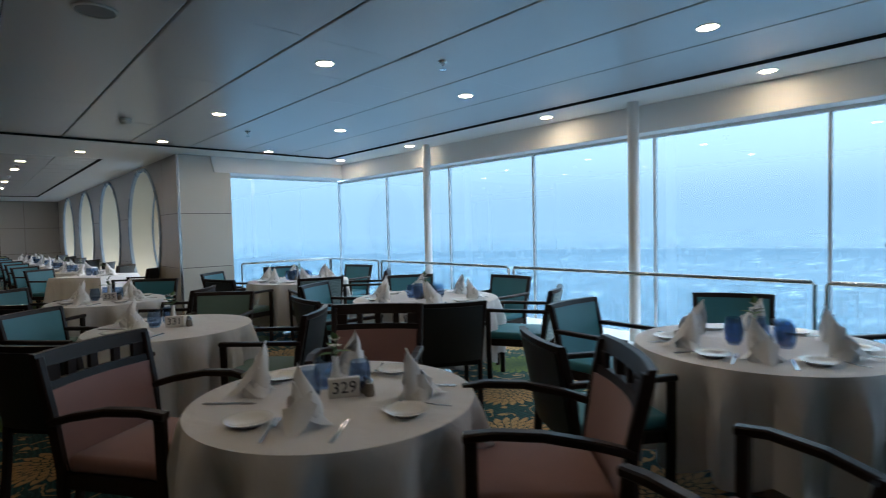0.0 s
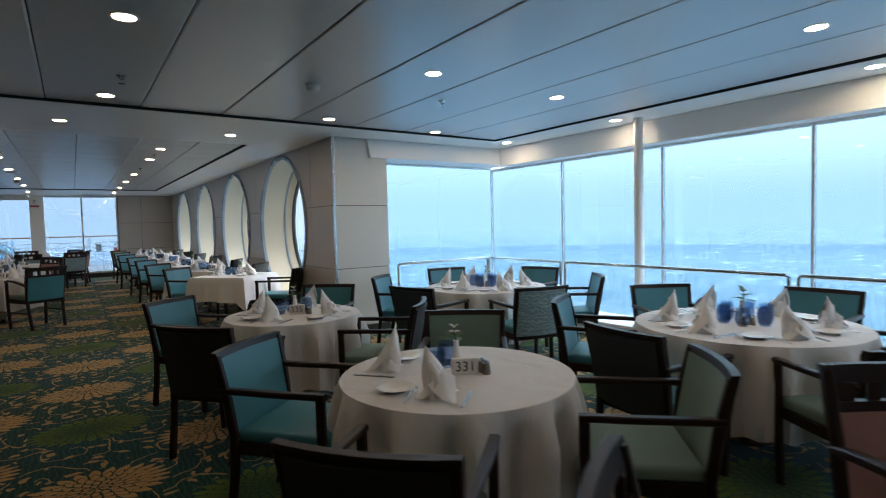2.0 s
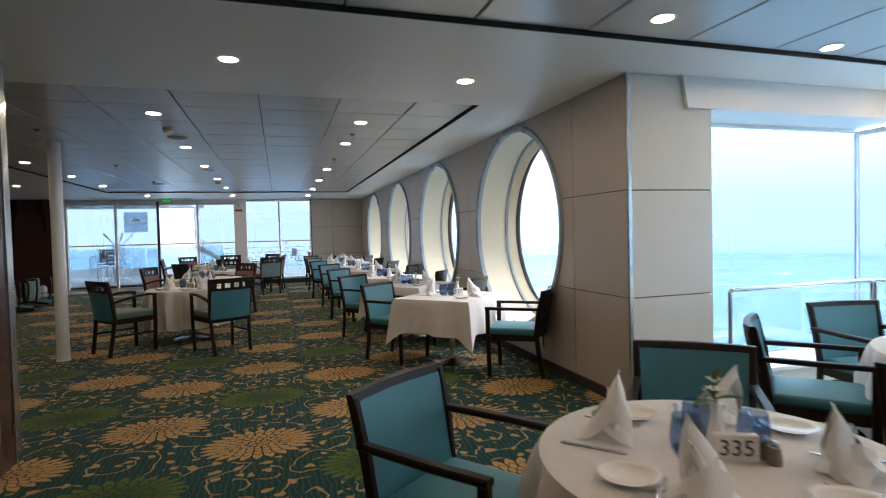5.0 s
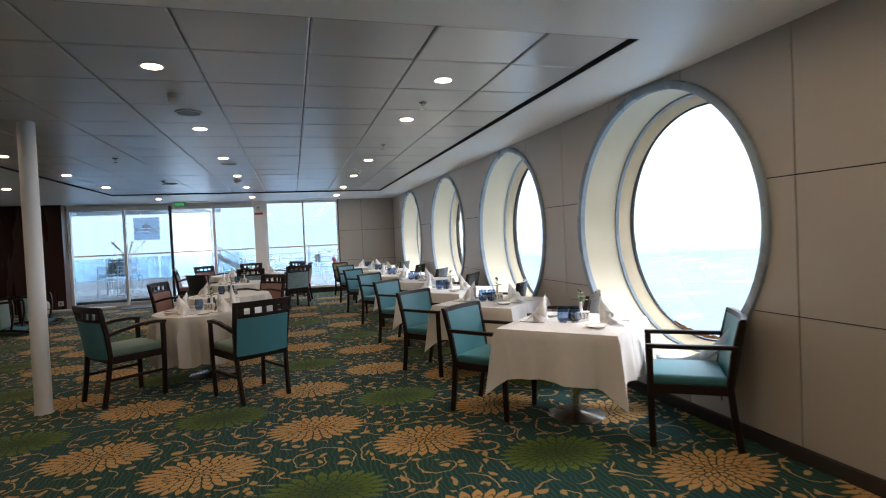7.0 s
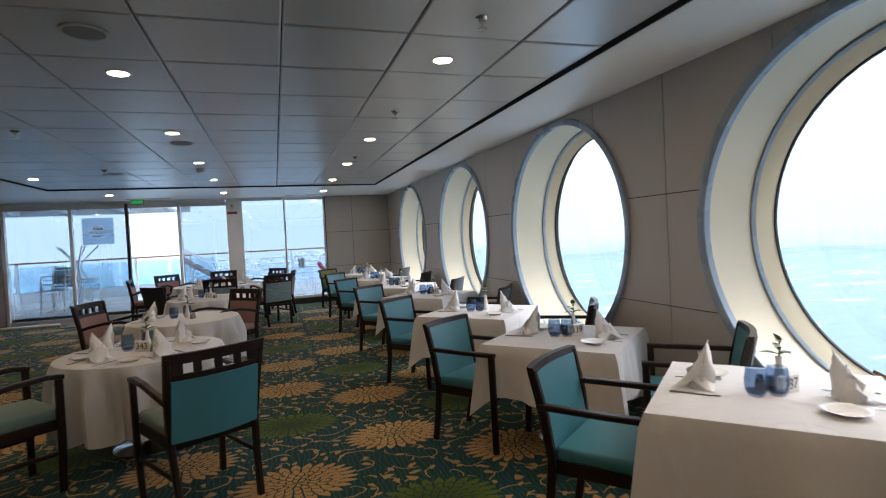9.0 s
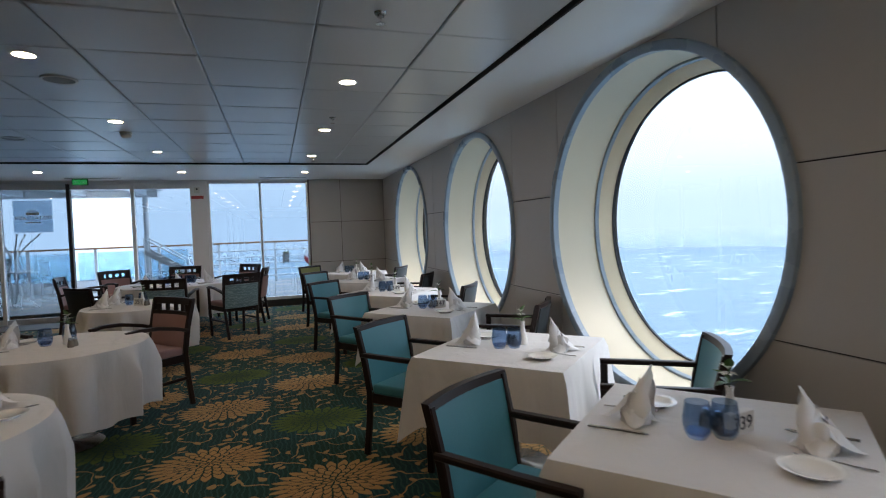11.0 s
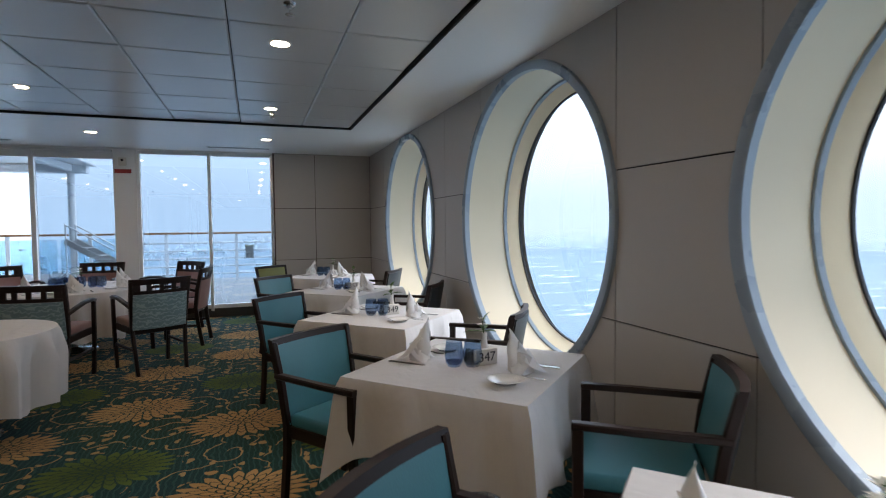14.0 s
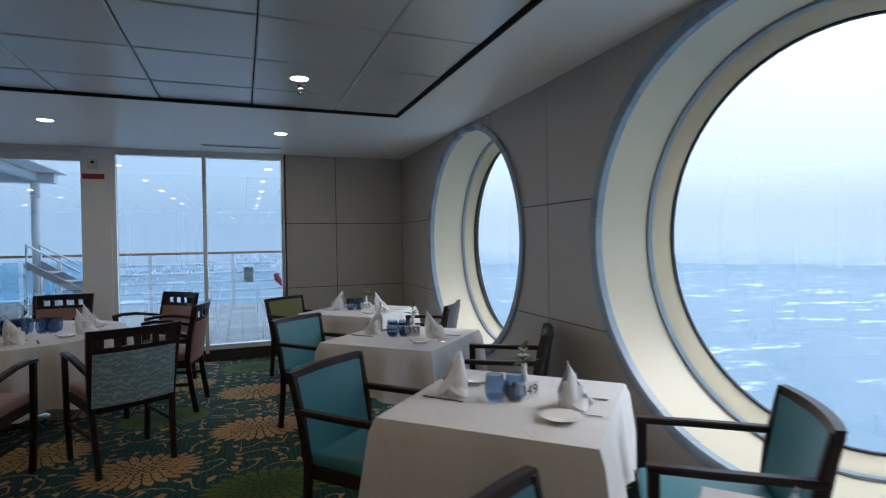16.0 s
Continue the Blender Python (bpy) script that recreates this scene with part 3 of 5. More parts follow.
part("head_rail", box(GX - 0.02, GX + 0.04, -4.2, GY, 2.285, 2.33, 0.004), M_WHITE, bay)
part("head_rail", box(3.23, GX - 0.022, GY - 0.02, GY + 0.04, 2.32, 2.36, 0.004), M_WHITE, bay)
structure("bay_sill", join(box(4.88, GX + 0.1, -4.3, GY + 0.1, 0.15, 0.19, 0.006), box(3.23, 4.878, 8.60, GY + 0.1, 0.15, 0.19, 0.006)), M_WHITE, "white window ledge along the bay", "sill")
structure("wall_bay_knee", join(box(4.90, GX + 0.08, -4.3, GY + 0.08, 0, 0.149), box(3.23, 4.898, 8.62, GY + 0.08, 0, 0.149)), M_PILLAR, "low cream wall under the bay glazing", "wall")
structure("bay_bulkhead", box(5.25, GX + 0.1, -4.3, 8.56, 2.315, ZS - 0.002, 0.01), M_SOFFIT, "white bulkhead above the bay glazing", "trim")
bh = box(2.92, GX + 0.1, 8.564, GY + 0.1, 2.35, ZS - 0.002)
for vtx in bh.verts:
    if vtx.co.x < 3.05 and vtx.co.z < 2.5:
        vtx.co.x += 0.05
structure("bay_end_bulkhead", bh, M_SOFFIT, "white bulkhead above the end glazing", "trim")

# bay columns
for y in (5.90, 2.69, -0.5):
    c = root("column", "slim round white column standing in the bay", "column", "bay columns", pose(5.055, y, 0))
    part("shaft", lathe([(0.055, 0.10), (0.055, ZS)], 24), M_WHITE, c, "", True)
    part("collar", lathe([(0.0, 0.0), (0.085, 0.0), (0.085, 0.02), (0.058, 0.10)], 24), M_CHROME, c, "", True)

# handrail of the bay: bays of steel tube with glass below
def rail_span(a, b, name="handrail"):
    a, b = Vector(a), Vector(b)
    d = (b - a).normalized()
    r = root("handrail", "polished steel handrail with glass infill along the bay windows", "handrail", "bay handrails", Matrix.Translation(a))
    L = (b - a).length
    zt = 0.89
    path = [(0, 0, 0), (0, 0, zt - 0.02), tuple(d * 0.02 + Vector((0, 0, zt))), tuple(d * (L - 0.02) + Vector((0, 0, zt))), tuple(d * L + Vector((0, 0, zt - 0.02))), tuple(d * L)]
    part("top_rail", sweep([path[2], path[3]], disc_section(0.02, 10)), M_CHROME, r, "", True)
    part("post", sweep([path[0], path[1], path[2]], disc_section(0.018, 8)), M_CHROME, r, "", True)
    part("post", sweep([path[5], path[4], path[3]], disc_section(0.018, 8)), M_CHROME, r, "", True)
    bm = bmesh.new()
    e, f = d * 0.05, d * (L - 0.05)
    bm.faces.new([bm.verts.new(v) for v in ((e.x, e.y, 0.06), (f.x, f.y, 0.06), (f.x, f.y, 0.84), (e.x, e.y, 0.84))])
    p = part("glass_panel", bm, M_RAILGLASS, r)
    p.visible_shadow = False


XR, YR = 4.955, 8.53
for a, b in (((3.33, YR), (XR - 0.02, YR)), ((XR, YR - 0.02), (XR, 7.03)), ((XR, 6.95), (XR, 4.28)), ((XR, 4.20), (XR, 1.13)), ((XR, 1.05), (XR, -1.9))):
    rail_span((a[0], a[1], 0.0), (b[0], b[1], 0.0))

# ceilings
REC = ((X_BAY + 0.7, 4.70, Y_BACK, 8.02), (-4.10, 1.70, 9.80, 19.80))
sb = bmesh.new()
xs = sorted({-8.0, 3.06, 5.75, *[v for r in REC for v in r[:2]]})
ys = sorted({-4.4, 9.32, 22.45, *[v for r in REC for v in r[2:]]})
for xa, xb in zip(xs, xs[1:]):
    for ya, yb in zip(ys, ys[1:]):
        mx_, my_ = (xa + xb) / 2, (ya + yb) / 2
        if (mx_ > 3.06 and my_ > 9.32) or any(r[0] < mx_ < r[1] and r[2] < my_ < r[3] for r in REC):
            continue
        sb.faces.new([sb.verts.new(v) for v in ((xa, ya, ZS), (xa, yb, ZS), (xb, yb, ZS), (xb, ya, ZS))])
bmesh.ops.remove_doubles(sb, verts=sb.verts, dist=1e-4)
rim = [e for e in sb.edges if len(e.link_faces) == 1]
ex = bmesh.ops.extrude_edge_only(sb, edges=rim)
bmesh.ops.translate(sb, vec=(0, 0, 0.10), verts=[g for g in ex["geom"] if isinstance(g, bmesh.types.BMVert)])
structure("ceiling_soffit", sb, M_SOFFIT, "smooth white painted soffit around the ceiling panels", "ceiling")
structure("ceiling_void", join(box(-8.0, 5.75, -4.4, 9.32, 2.74, 2.82), box(-8.0, 3.06, 9.32, 22.45, 2.74, 2.82)), M_JOINT, "dark void above the ceiling panels", "ceiling")


def ceiling_panels(name, rec, gx, gy):
    bm = bmesh.new()
    x0, x1, y0, y1 = rec
    x0, x1, y0, y1 = x0 + 0.020, x1 - 0.020, y0 + 0.020, y1 - 0.020
    lx = [x0] + [v for v in gx if x0 + 0.05 < v < x1 - 0.05] + [x1]
    ly = [y0] + [v for v in gy if y0 + 0.05 < v < y1 - 0.05] + [y1]
    g, ch = 0.004, 0.010
    for a, b in zip(lx, lx[1:]):
        for c, d in zip(ly, ly[1:]):
            tilt = random.uniform(-0.004, 0.004)
            z = [ZP + tilt, ZP, ZP - tilt, ZP]
            o = [(a + g, c + g), (b - g, c + g), (b - g, d - g), (a + g, d - g)]
            i = [(a + g + ch, c + g + ch), (b - g - ch, c + g + ch), (b - g - ch, d - g - ch), (a + g + ch, d - g - ch)]
            vi = [bm.verts.new((p[0], p[1], zz)) for p, zz in zip(i, z)]
            vo = [bm.verts.new((p[0], p[1], zz + 0.006)) for p, zz in zip(o, z)]
            vt = [bm.verts.new((p[0], p[1], zz + 0.03)) for p, zz in zip(o, z)]
            bm.faces.new(vi[::-1])
            for k in range(4):
                m = (k + 1) % 4
                bm.faces.new((vi[k], vi[m], vo[m], vo[k]))
                bm.faces.new((vo[k], vo[m], vt[m], vt[k]))
    bmesh.ops.recalc_face_normals(bm, faces=bm.faces)
    structure(name, bm, M_CEIL, "pale grey metal ceiling panels with fine dark joints", "ceiling")


ceiling_panels("ceiling_bay", REC[0], [0.23 + 0.735 * k for k in range(-4, 8)], [8.02 - 0.70 * k for k in range(1, 18)])
ceiling_panels("ceiling_aft", REC[1], [-0.27 + 0.69 * k for k in range(-8, 4)], [12.48 + 0.68 * k for k in range(-5, 12)])

# black strips paint the shade of the gap round the panelled fields
for r in REC:
    g = bmesh.new()
    for a, b, c, d in ((r[0], r[1], r[2], r[2] + 0.012), (r[0], r[1], r[3] - 0.012, r[3]), (r[0], r[0] + 0.012, r[2] + 0.013, r[3] - 0.013), (r[1] - 0.012, r[1], r[2] + 0.013, r[3] - 0.013)):
        box(a, b, c, d, ZS + 0.003, 2.735, 0, g)
    structure("ceiling_gap_trim", g, M_JOINT, "black strips painting the gap's shade around the ceiling panels", "trim")

# walls that close the place
structure("wall_north", join(box(0.84, XW + 0.7, YE, YE + 0.12, 0, ZS + 0.05), box(-8.0, -5.80, YE - 0.3, YE + 0.12, 0, ZS + 0.05)), M_DARKWALL, "end wall backing beside the glass doors", "wall")
wn_panel = bpy.data.objects["wall_north"]
for xa, xb in ((0.86, 1.505), (1.505, XW - 0.002)):
    for za, zb in zip(JZ, JZ[1:]):
        part("panel", box(xa + 0.004, xb - 0.004, YE - 0.014, YE - 0.002, za + 0.004, zb - 0.004, 0.002), M_PANEL, wn_panel, "taupe laminate panel")
structure("baseboard_north", box(0.84, XW - 0.014, YE - 0.03, YE - 0.015, 0, 0.088, 0.003), M_BASE, "dark skirting on the end wall", "baseboard")
structure("wall_west", box(-8.0, -7.2, 9.0, 22.0, 0, ZS - 0.002), M_DARKWALL, "dark mahogany wall on the inner side", "wall")
structure("wall_inner", box(X_BAY - 0.25, X_BAY, Y_BACK, 9.22, 0, ZS - 0.002, 0.004), M_DARKWALL, "dark mahogany partition beside the aisle", "wall")
structure("inner_wall_strip", box(X_BAY - 0.002, X_BAY + 0.012, 9.16, 9.235, 0, ZS - 0.004, 0.003), M_CHROME, "steel edge strip on the partition", "trim")
structure("wall_inner_return", box(-8.0, X_BAY - 0.252, 8.9, 9.0, 0, ZS - 0.002), M_DARKWALL, "dark wall closing the service side", "wall")
structure("wall_south", box(-2.1, 5.75, Y_BACK - 0.2, Y_BACK, 0, ZS - 0.002), M_PANEL, "taupe panelled wall at the fore end", "wall")
structure("wall_buttress", box(-7.198, -6.3, 17.6, 18.0, 0, ZS - 0.004, 0.004), M_DARKWALL, "reddish dark wood wall nib", "wall")
structure("nib_strip", box(-6.29, -6.24, 17.58, 18.02, 0, ZS - 0.004, 0.004), M_CHROME, "steel strip on the wall nib", "trim")

# glazed end with the sliding doors
FX = (-5.76, -4.54, -3.46, -2.41, -1.37)
end = tagged(new("window_6"), "white-framed glazed screen with sliding deck doors", "window", "", "structure")
for a, b in zip(FX, FX[1:]):
    part("window_frame", box(a - 0.03, a + 0.03, YE, YE + 0.10, 0, 2.54, 0.004), M_GASKET if abs(a + 3.46) < 0.01 else M_WHITE, end)
    part("sill", box(a + 0.032, b - 0.032, YE + 0.01, YE + 0.09, 0.0, 0.10, 0.004), M_ALU, end)
    part("head", box(a + 0.032, b - 0.032, YE + 0.01, YE + 0.09, 2.44, 2.538, 0.004), M_WHITE, end)
    # the door bay at -3.46 stands open; its pane is added for dimming
    p = part("pane", sheet_y(YE + 0.05, a + 0.02, b - 0.02, 0.09, 2.45), M_DOORDIM if abs(a + 3.46) < 0.01 else M_ENDGLASS, end)
    p.visible_shadow = False
part("door_track", box(FX[0], FX[-1], YE - 0.03, YE - 0.002, 0.0, 0.02, 0.003), M_ALU, end)
structure("end_post", box(-1.40, -1.10, YE - 0.02, YE + 0.12, 0, ZS - 0.004, 0.006), M_WHITE, "white post between glazing and deck windows", "post")
w7 = tagged(new("window_7"), "pair of tall deck windows with white frames", "window", "", "structure")
for a, b in ((-1.10, -0.13), (-0.13, 0.82)):
    part("window_frame", box(a, a + 0.045, YE, YE + 0.10, 0.10, 2.57, 0.004), M_WHITE, w7)
    part("window_frame", box(a + 0.047, b - 0.002, YE + 0.003, YE + 0.098, 2.53, 2.575, 0.004), M_WHITE, w7)
    part("window_sill", box(a + 0.047, b - 0.002, YE - 0.01, YE + 0.10, 0.14, 0.20, 0.004), M_WHITE, w7)
    p = part("pane", sheet_y(YE + 0.05, a + 0.03, b + 0.01, 0.19, 2.54), M_ENDGLASS, w7)
    p.visible_shadow = False
part("window_frame", box(0.80, 0.842, YE - 0.004, YE + 0.10, 0.10, 2.575, 0.004), M_CHROME, w7)
structure("wall_under_windows", box(-1.098, 0.838, YE + 0.004, YE + 0.09, 0, 0.138), M_BASE, "dark upstand below the deck windows", "wall")
structure("wall_over_glass", box(-5.80, 0.84, YE + 0.002, YE + 0.12, 2.5765, ZS + 0.06), M_SOFFIT, "white lintel above the glazing", "wall")
structure("door_lintel", box(-5.80, -1.41, YE - 0.01, YE + 0.12, 2.54, 2.575, 0.004), M_WHITE, "white lintel over the sliding doors", "trim")

# ---- outside: deck and sea ----
deck = structure("deck", box(-9.0, 3.3, YE + 0.13, 27.4, 0.08, 0.15), M_JOINT, "weathered grey deck with dark caulking", "ground")
for k in range(60):
    x = -8.9 + k * 0.2
    part("plank", box(x + 0.004, x + 0.196, YE + 0.14, 27.39, 0.151, 0.160), M_DECK, deck)
sb = bmesh.new()
for a, b, c, d in ((-2600, 2600, -2600, 2600),):
    N = 24
    vs = [[sb.verts.new((a + (b - a) * i / N, c + (d - c) * j / N, -24.0)) for j in range(N + 1)] for i in range(N + 1)]
    for i in range(N):
        for j in range(N):
            sb.faces.new((vs[i][j], vs[i + 1][j], vs[i + 1][j + 1], vs[i][j + 1]))
structure("water", sb, M_SEA, "rough blue-grey sea with white foam", "sea")

# Fog haze over the far sea, painted as a glowing cylinder faded by height.
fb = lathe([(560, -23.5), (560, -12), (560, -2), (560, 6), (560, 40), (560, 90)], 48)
M_HAZE = bpy.data.materials.new("painted_haze_glow")
M_HAZE.use_nodes = True
fn, fl = M_HAZE.node_tree.nodes, M_HAZE.node_tree.links
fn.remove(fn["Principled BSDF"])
fe = fn.new("ShaderNodeEmission"); fe.inputs[0].default_value = (HAZE_GLOW[0], HAZE_GLOW[1], HAZE_GLOW[2], 1); fe.inputs[1].default_value = 1.0
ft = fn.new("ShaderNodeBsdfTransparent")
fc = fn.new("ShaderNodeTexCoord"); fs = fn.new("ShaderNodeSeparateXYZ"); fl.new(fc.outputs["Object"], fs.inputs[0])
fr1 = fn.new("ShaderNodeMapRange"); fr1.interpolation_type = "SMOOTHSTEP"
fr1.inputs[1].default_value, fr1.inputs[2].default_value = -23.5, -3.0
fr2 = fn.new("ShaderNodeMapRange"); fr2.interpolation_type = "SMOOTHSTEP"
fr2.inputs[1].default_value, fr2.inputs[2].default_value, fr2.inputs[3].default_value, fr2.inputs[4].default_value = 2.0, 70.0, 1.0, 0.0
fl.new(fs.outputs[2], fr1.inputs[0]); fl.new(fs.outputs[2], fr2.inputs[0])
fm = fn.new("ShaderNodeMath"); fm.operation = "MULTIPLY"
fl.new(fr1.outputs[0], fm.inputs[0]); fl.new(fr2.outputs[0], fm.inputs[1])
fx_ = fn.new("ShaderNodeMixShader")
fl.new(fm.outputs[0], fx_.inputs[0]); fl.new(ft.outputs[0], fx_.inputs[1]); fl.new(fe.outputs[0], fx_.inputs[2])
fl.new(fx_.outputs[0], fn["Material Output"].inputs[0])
structure("backdrop_fog", fb, M_HAZE, "glowing backdrop cylinder painting pale blue fog haze on the horizon", "fog", True)


# ---- chairs ----
def armchair(name, label, back_front, back_rear, seat_mat, slatted=False, group="dining chairs"):
    """Faces +y. Width 0.54, seat 0.46 high, back 0.90 high."""
    c = root(name, label, "chair", group)
    sq = bar_section(0.036, 0.04, 0.006)

    def rail(n, pts, w=0.036, h=0.04, up=(0, 0, 1), lab=""):
        return part(n, sweep(pts, bar_section(w, h, 0.006), up=up), M_WOOD, c, lab, False)

    for s in (-1, 1):
        # back leg runs up into the back's stile
        rail("leg", [(s * 0.215, -0.285, 0.0), (s * 0.225, -0.245, 0.24), (s * 0.235, -0.225, 0.42), (s * 0.246, -0.25, 0.62), (s * 0.254, -0.300, 0.832)], 0.032, 0.042, (0, 1, 0))
        rail("leg", [(s * 0.235, 0.235, 0.0), (s * 0.247, 0.24, 0.30), (s * 0.252, 0.24, 0.655)], 0.032, 0.042, (0, 1, 0))
        if slatted:
            arm = [(s * 0.25, 0.262, 0.655), (s * 0.262, 0.17, 0.668), (s * 0.265, 0.02, 0.662), (s * 0.258, -0.14, 0.632), (s * 0.245, -0.255, 0.60)]
        else:
            arm = [(s * 0.252, 0.262, 0.668), (s * 0.258, 0.05, 0.668), (s * 0.252, -0.27, 0.668)]
        rail("armrest", arm, 0.042, 0.028)
        if slatted:
            rail("stretcher", [(s * 0.232, -0.24, 0.225), (s * 0.243, 0.235, 0.225)], 0.02, 0.026)
    fr = box(-0.235, 0.235, -0.225, 0.255, 0.355, 0.415, 0.006)
    part("seat_frame", fr, M_WOOD, c)
    st = box(-0.228, 0.228, -0.215, 0.262, 0.41, 0.475, 0.022, seg=3)
    for v in st.verts:
        if v.co.z > 0.45:
            v.co.z += 0.014 * (1 - (v.co.x / 0.24) ** 2) * (1 - ((v.co.y - 0.02) / 0.25) ** 2)
    part("seat", st, seat_mat, c, "", True)

    # curved back: slabs that bow backwards in plan
    def slab(z0, z1, y0, y1, t, half, off=0.0, nx=8, nz=4, puff=0.0):
        bm = bmesh.new()
        grid = {}
        for side in (0, 1):
            for i in range(nx + 1):
                for j in range(nz + 1):
                    u, w = -1 + 2 * i / nx, j / nz
                    x = u * half
                    bow = -0.035 * (1 - u * u)
                    z = z0 + (z1 - z0) * w
                    y = y0 + (y1 - y0) * w + bow + off
                    p = puff * (1 - u ** 4) * (1 - (2 * w - 1) ** 4)
                    y += (t / 2 + p) if side else (-t / 2)
                    grid[side, i, j] = bm.verts.new((x, y, z))
        for i in range(nx):
            for j in range(nz):
                bm.faces.new([grid[1, i, j], grid[1, i, j + 1], grid[1, i + 1, j + 1], grid[1, i + 1, j]])
                bm.faces.new([grid[0, i, j], grid[0, i + 1, j], grid[0, i + 1, j + 1], grid[0, i, j + 1]])
        for i in range(nx):
            for j, fl in ((0, 0), (nz, 1)):
                q = [grid[0, i, j], grid[0, i + 1, j], grid[1, i + 1, j], grid[1, i, j]]
                bm.faces.new(q)
        for j in range(nz):
            for i in (0, nx):
                bm.faces.new([grid[0, i, j], grid[0, i, j + 1], grid[1, i, j + 1], grid[1, i, j]])
        bmesh.ops.recalc_face_normals(bm, faces=bm.faces)
        return bm

    if slatted:
        top = 0.714
        part("crest_rail", slab(0.795, 0.848, -0.290, -0.306, 0.028, 0.270), M_WOOD, c, "", True)
        part("mid_rail", slab(0.712, 0.742, -0.270, -0.278, 0.026, 0.250), M_WOOD, c, "", True)
        for k in range(5):
            x = -0.215 + k * 0.1075
            y = -0.285 - 0.035 * (1 - (x / 0.25) ** 2)
            part("slat", box(x - 0.019 - (0.02 if k in (0, 4) else 0), x + 0.019 + (0.02 if k in (0, 4) else 0), y - 0.010, y + 0.010, 0.740, 0.798, 0.002), M_WOOD, c)
    else:
        top = 0.818
        part("crest_rail", slab(0.816, 0.848, -0.294, -0.304, 0.034, 0.270, nz=2), M_WOOD, c, "", True)
    yt = -0.245 - 0.055 * (top - 0.62) / 0.212 - 0.008
    part("backrest", slab(0.425, top - 0.001, -0.226, yt, 0.026, 0.236, 0.010, puff=0.012), back_front, c, "", True)
    part("back_cover", slab(0.40, top - 0.003, -0.226, yt, 0.014, 0.236, -0.014), back_rear, c, "", True)
    return c


FAR = pose(0, 0, -50)
C_TEAL = armchair("dining_chair", "dark wooden armchair with teal padded seat and back", M_TEAL, M_DARKBACK, M_TEAL)
C_SAGE = armchair("dining_chair", "dark wooden armchair with sage seat and charcoal back", M_SAGE, M_DARKBACK, M_SAGE)
C_SLATBLUE = armchair("dining_chair", "dark wooden armchair with pierced top rail and blue back", M_TEAL, M_TEAL, M_SAGE, True)
C_SLATPINK = armchair("dining_chair", "dark wooden armchair with pierced top rail and dusty rose upholstery", M_PINK, M_PINK, M_PINK, True)
C_SLATLEAF = armchair("dining_chair", "dark wooden armchair with pierced top rail and leaf-patterned back", M_PINK, M_LEAFY, M_PINK, True)
C_LEAF = armchair("dining_chair", "dark wooden armchair with leaf-patterned back and teal seat", M_TEAL, M_LEAFY, M_TEAL)
C_OLIVE = armchair("dining_chair", "dark wooden armchair with olive green back", M_OLIVE, M_OLIVE, M_TEAL)
MASTERS = [C_TEAL, C_SAGE, C_SLATBLUE, C_SLATPINK, C_SLATLEAF, C_LEAF, C_OLIVE]


def chair_at(master, x, y, facing, group=""):
    """facing: degrees from +x towards +y in which the sitter looks."""
    ob = copy_thing(master, pose(x, y, 0, 0, 0, facing - 90))
    if master in (C_SLATPINK, C_SLATBLUE, C_SLATLEAF):
        ob.scale = (1.04, 1.04, 1.10)          # the pierced-rail model stands taller
    if group:
        tagged(ob, group=group)
    return ob


# ---- tables ----
def round_table(x, y, R, name="round_table"):
    t = root("round_table", "round dining table on a steel pedestal under white cloth", "table", "round dining tables", pose(x, y, 0))
    part("tabletop", lathe([(0, 0.700), (R - 0.02, 0.700), (R - 0.008, 0.706), (R - 0.008, 0.716), (R - 0.02, 0.722), (0, 0.722)], 40), M_TABLE, t, "", True)
    part("pedestal", lathe([(0.038, 0.02), (0.038, 0.70)], 20), M_CHROME, t, "", True)
    part("base_plate", lathe([(0, 0.0), (0.23, 0.0), (0.235, 0.006), (0.22, 0.012), (0.05, 0.03), (0.04, 0.04)], 32), M_CHROME, t, "polished steel foot", True)


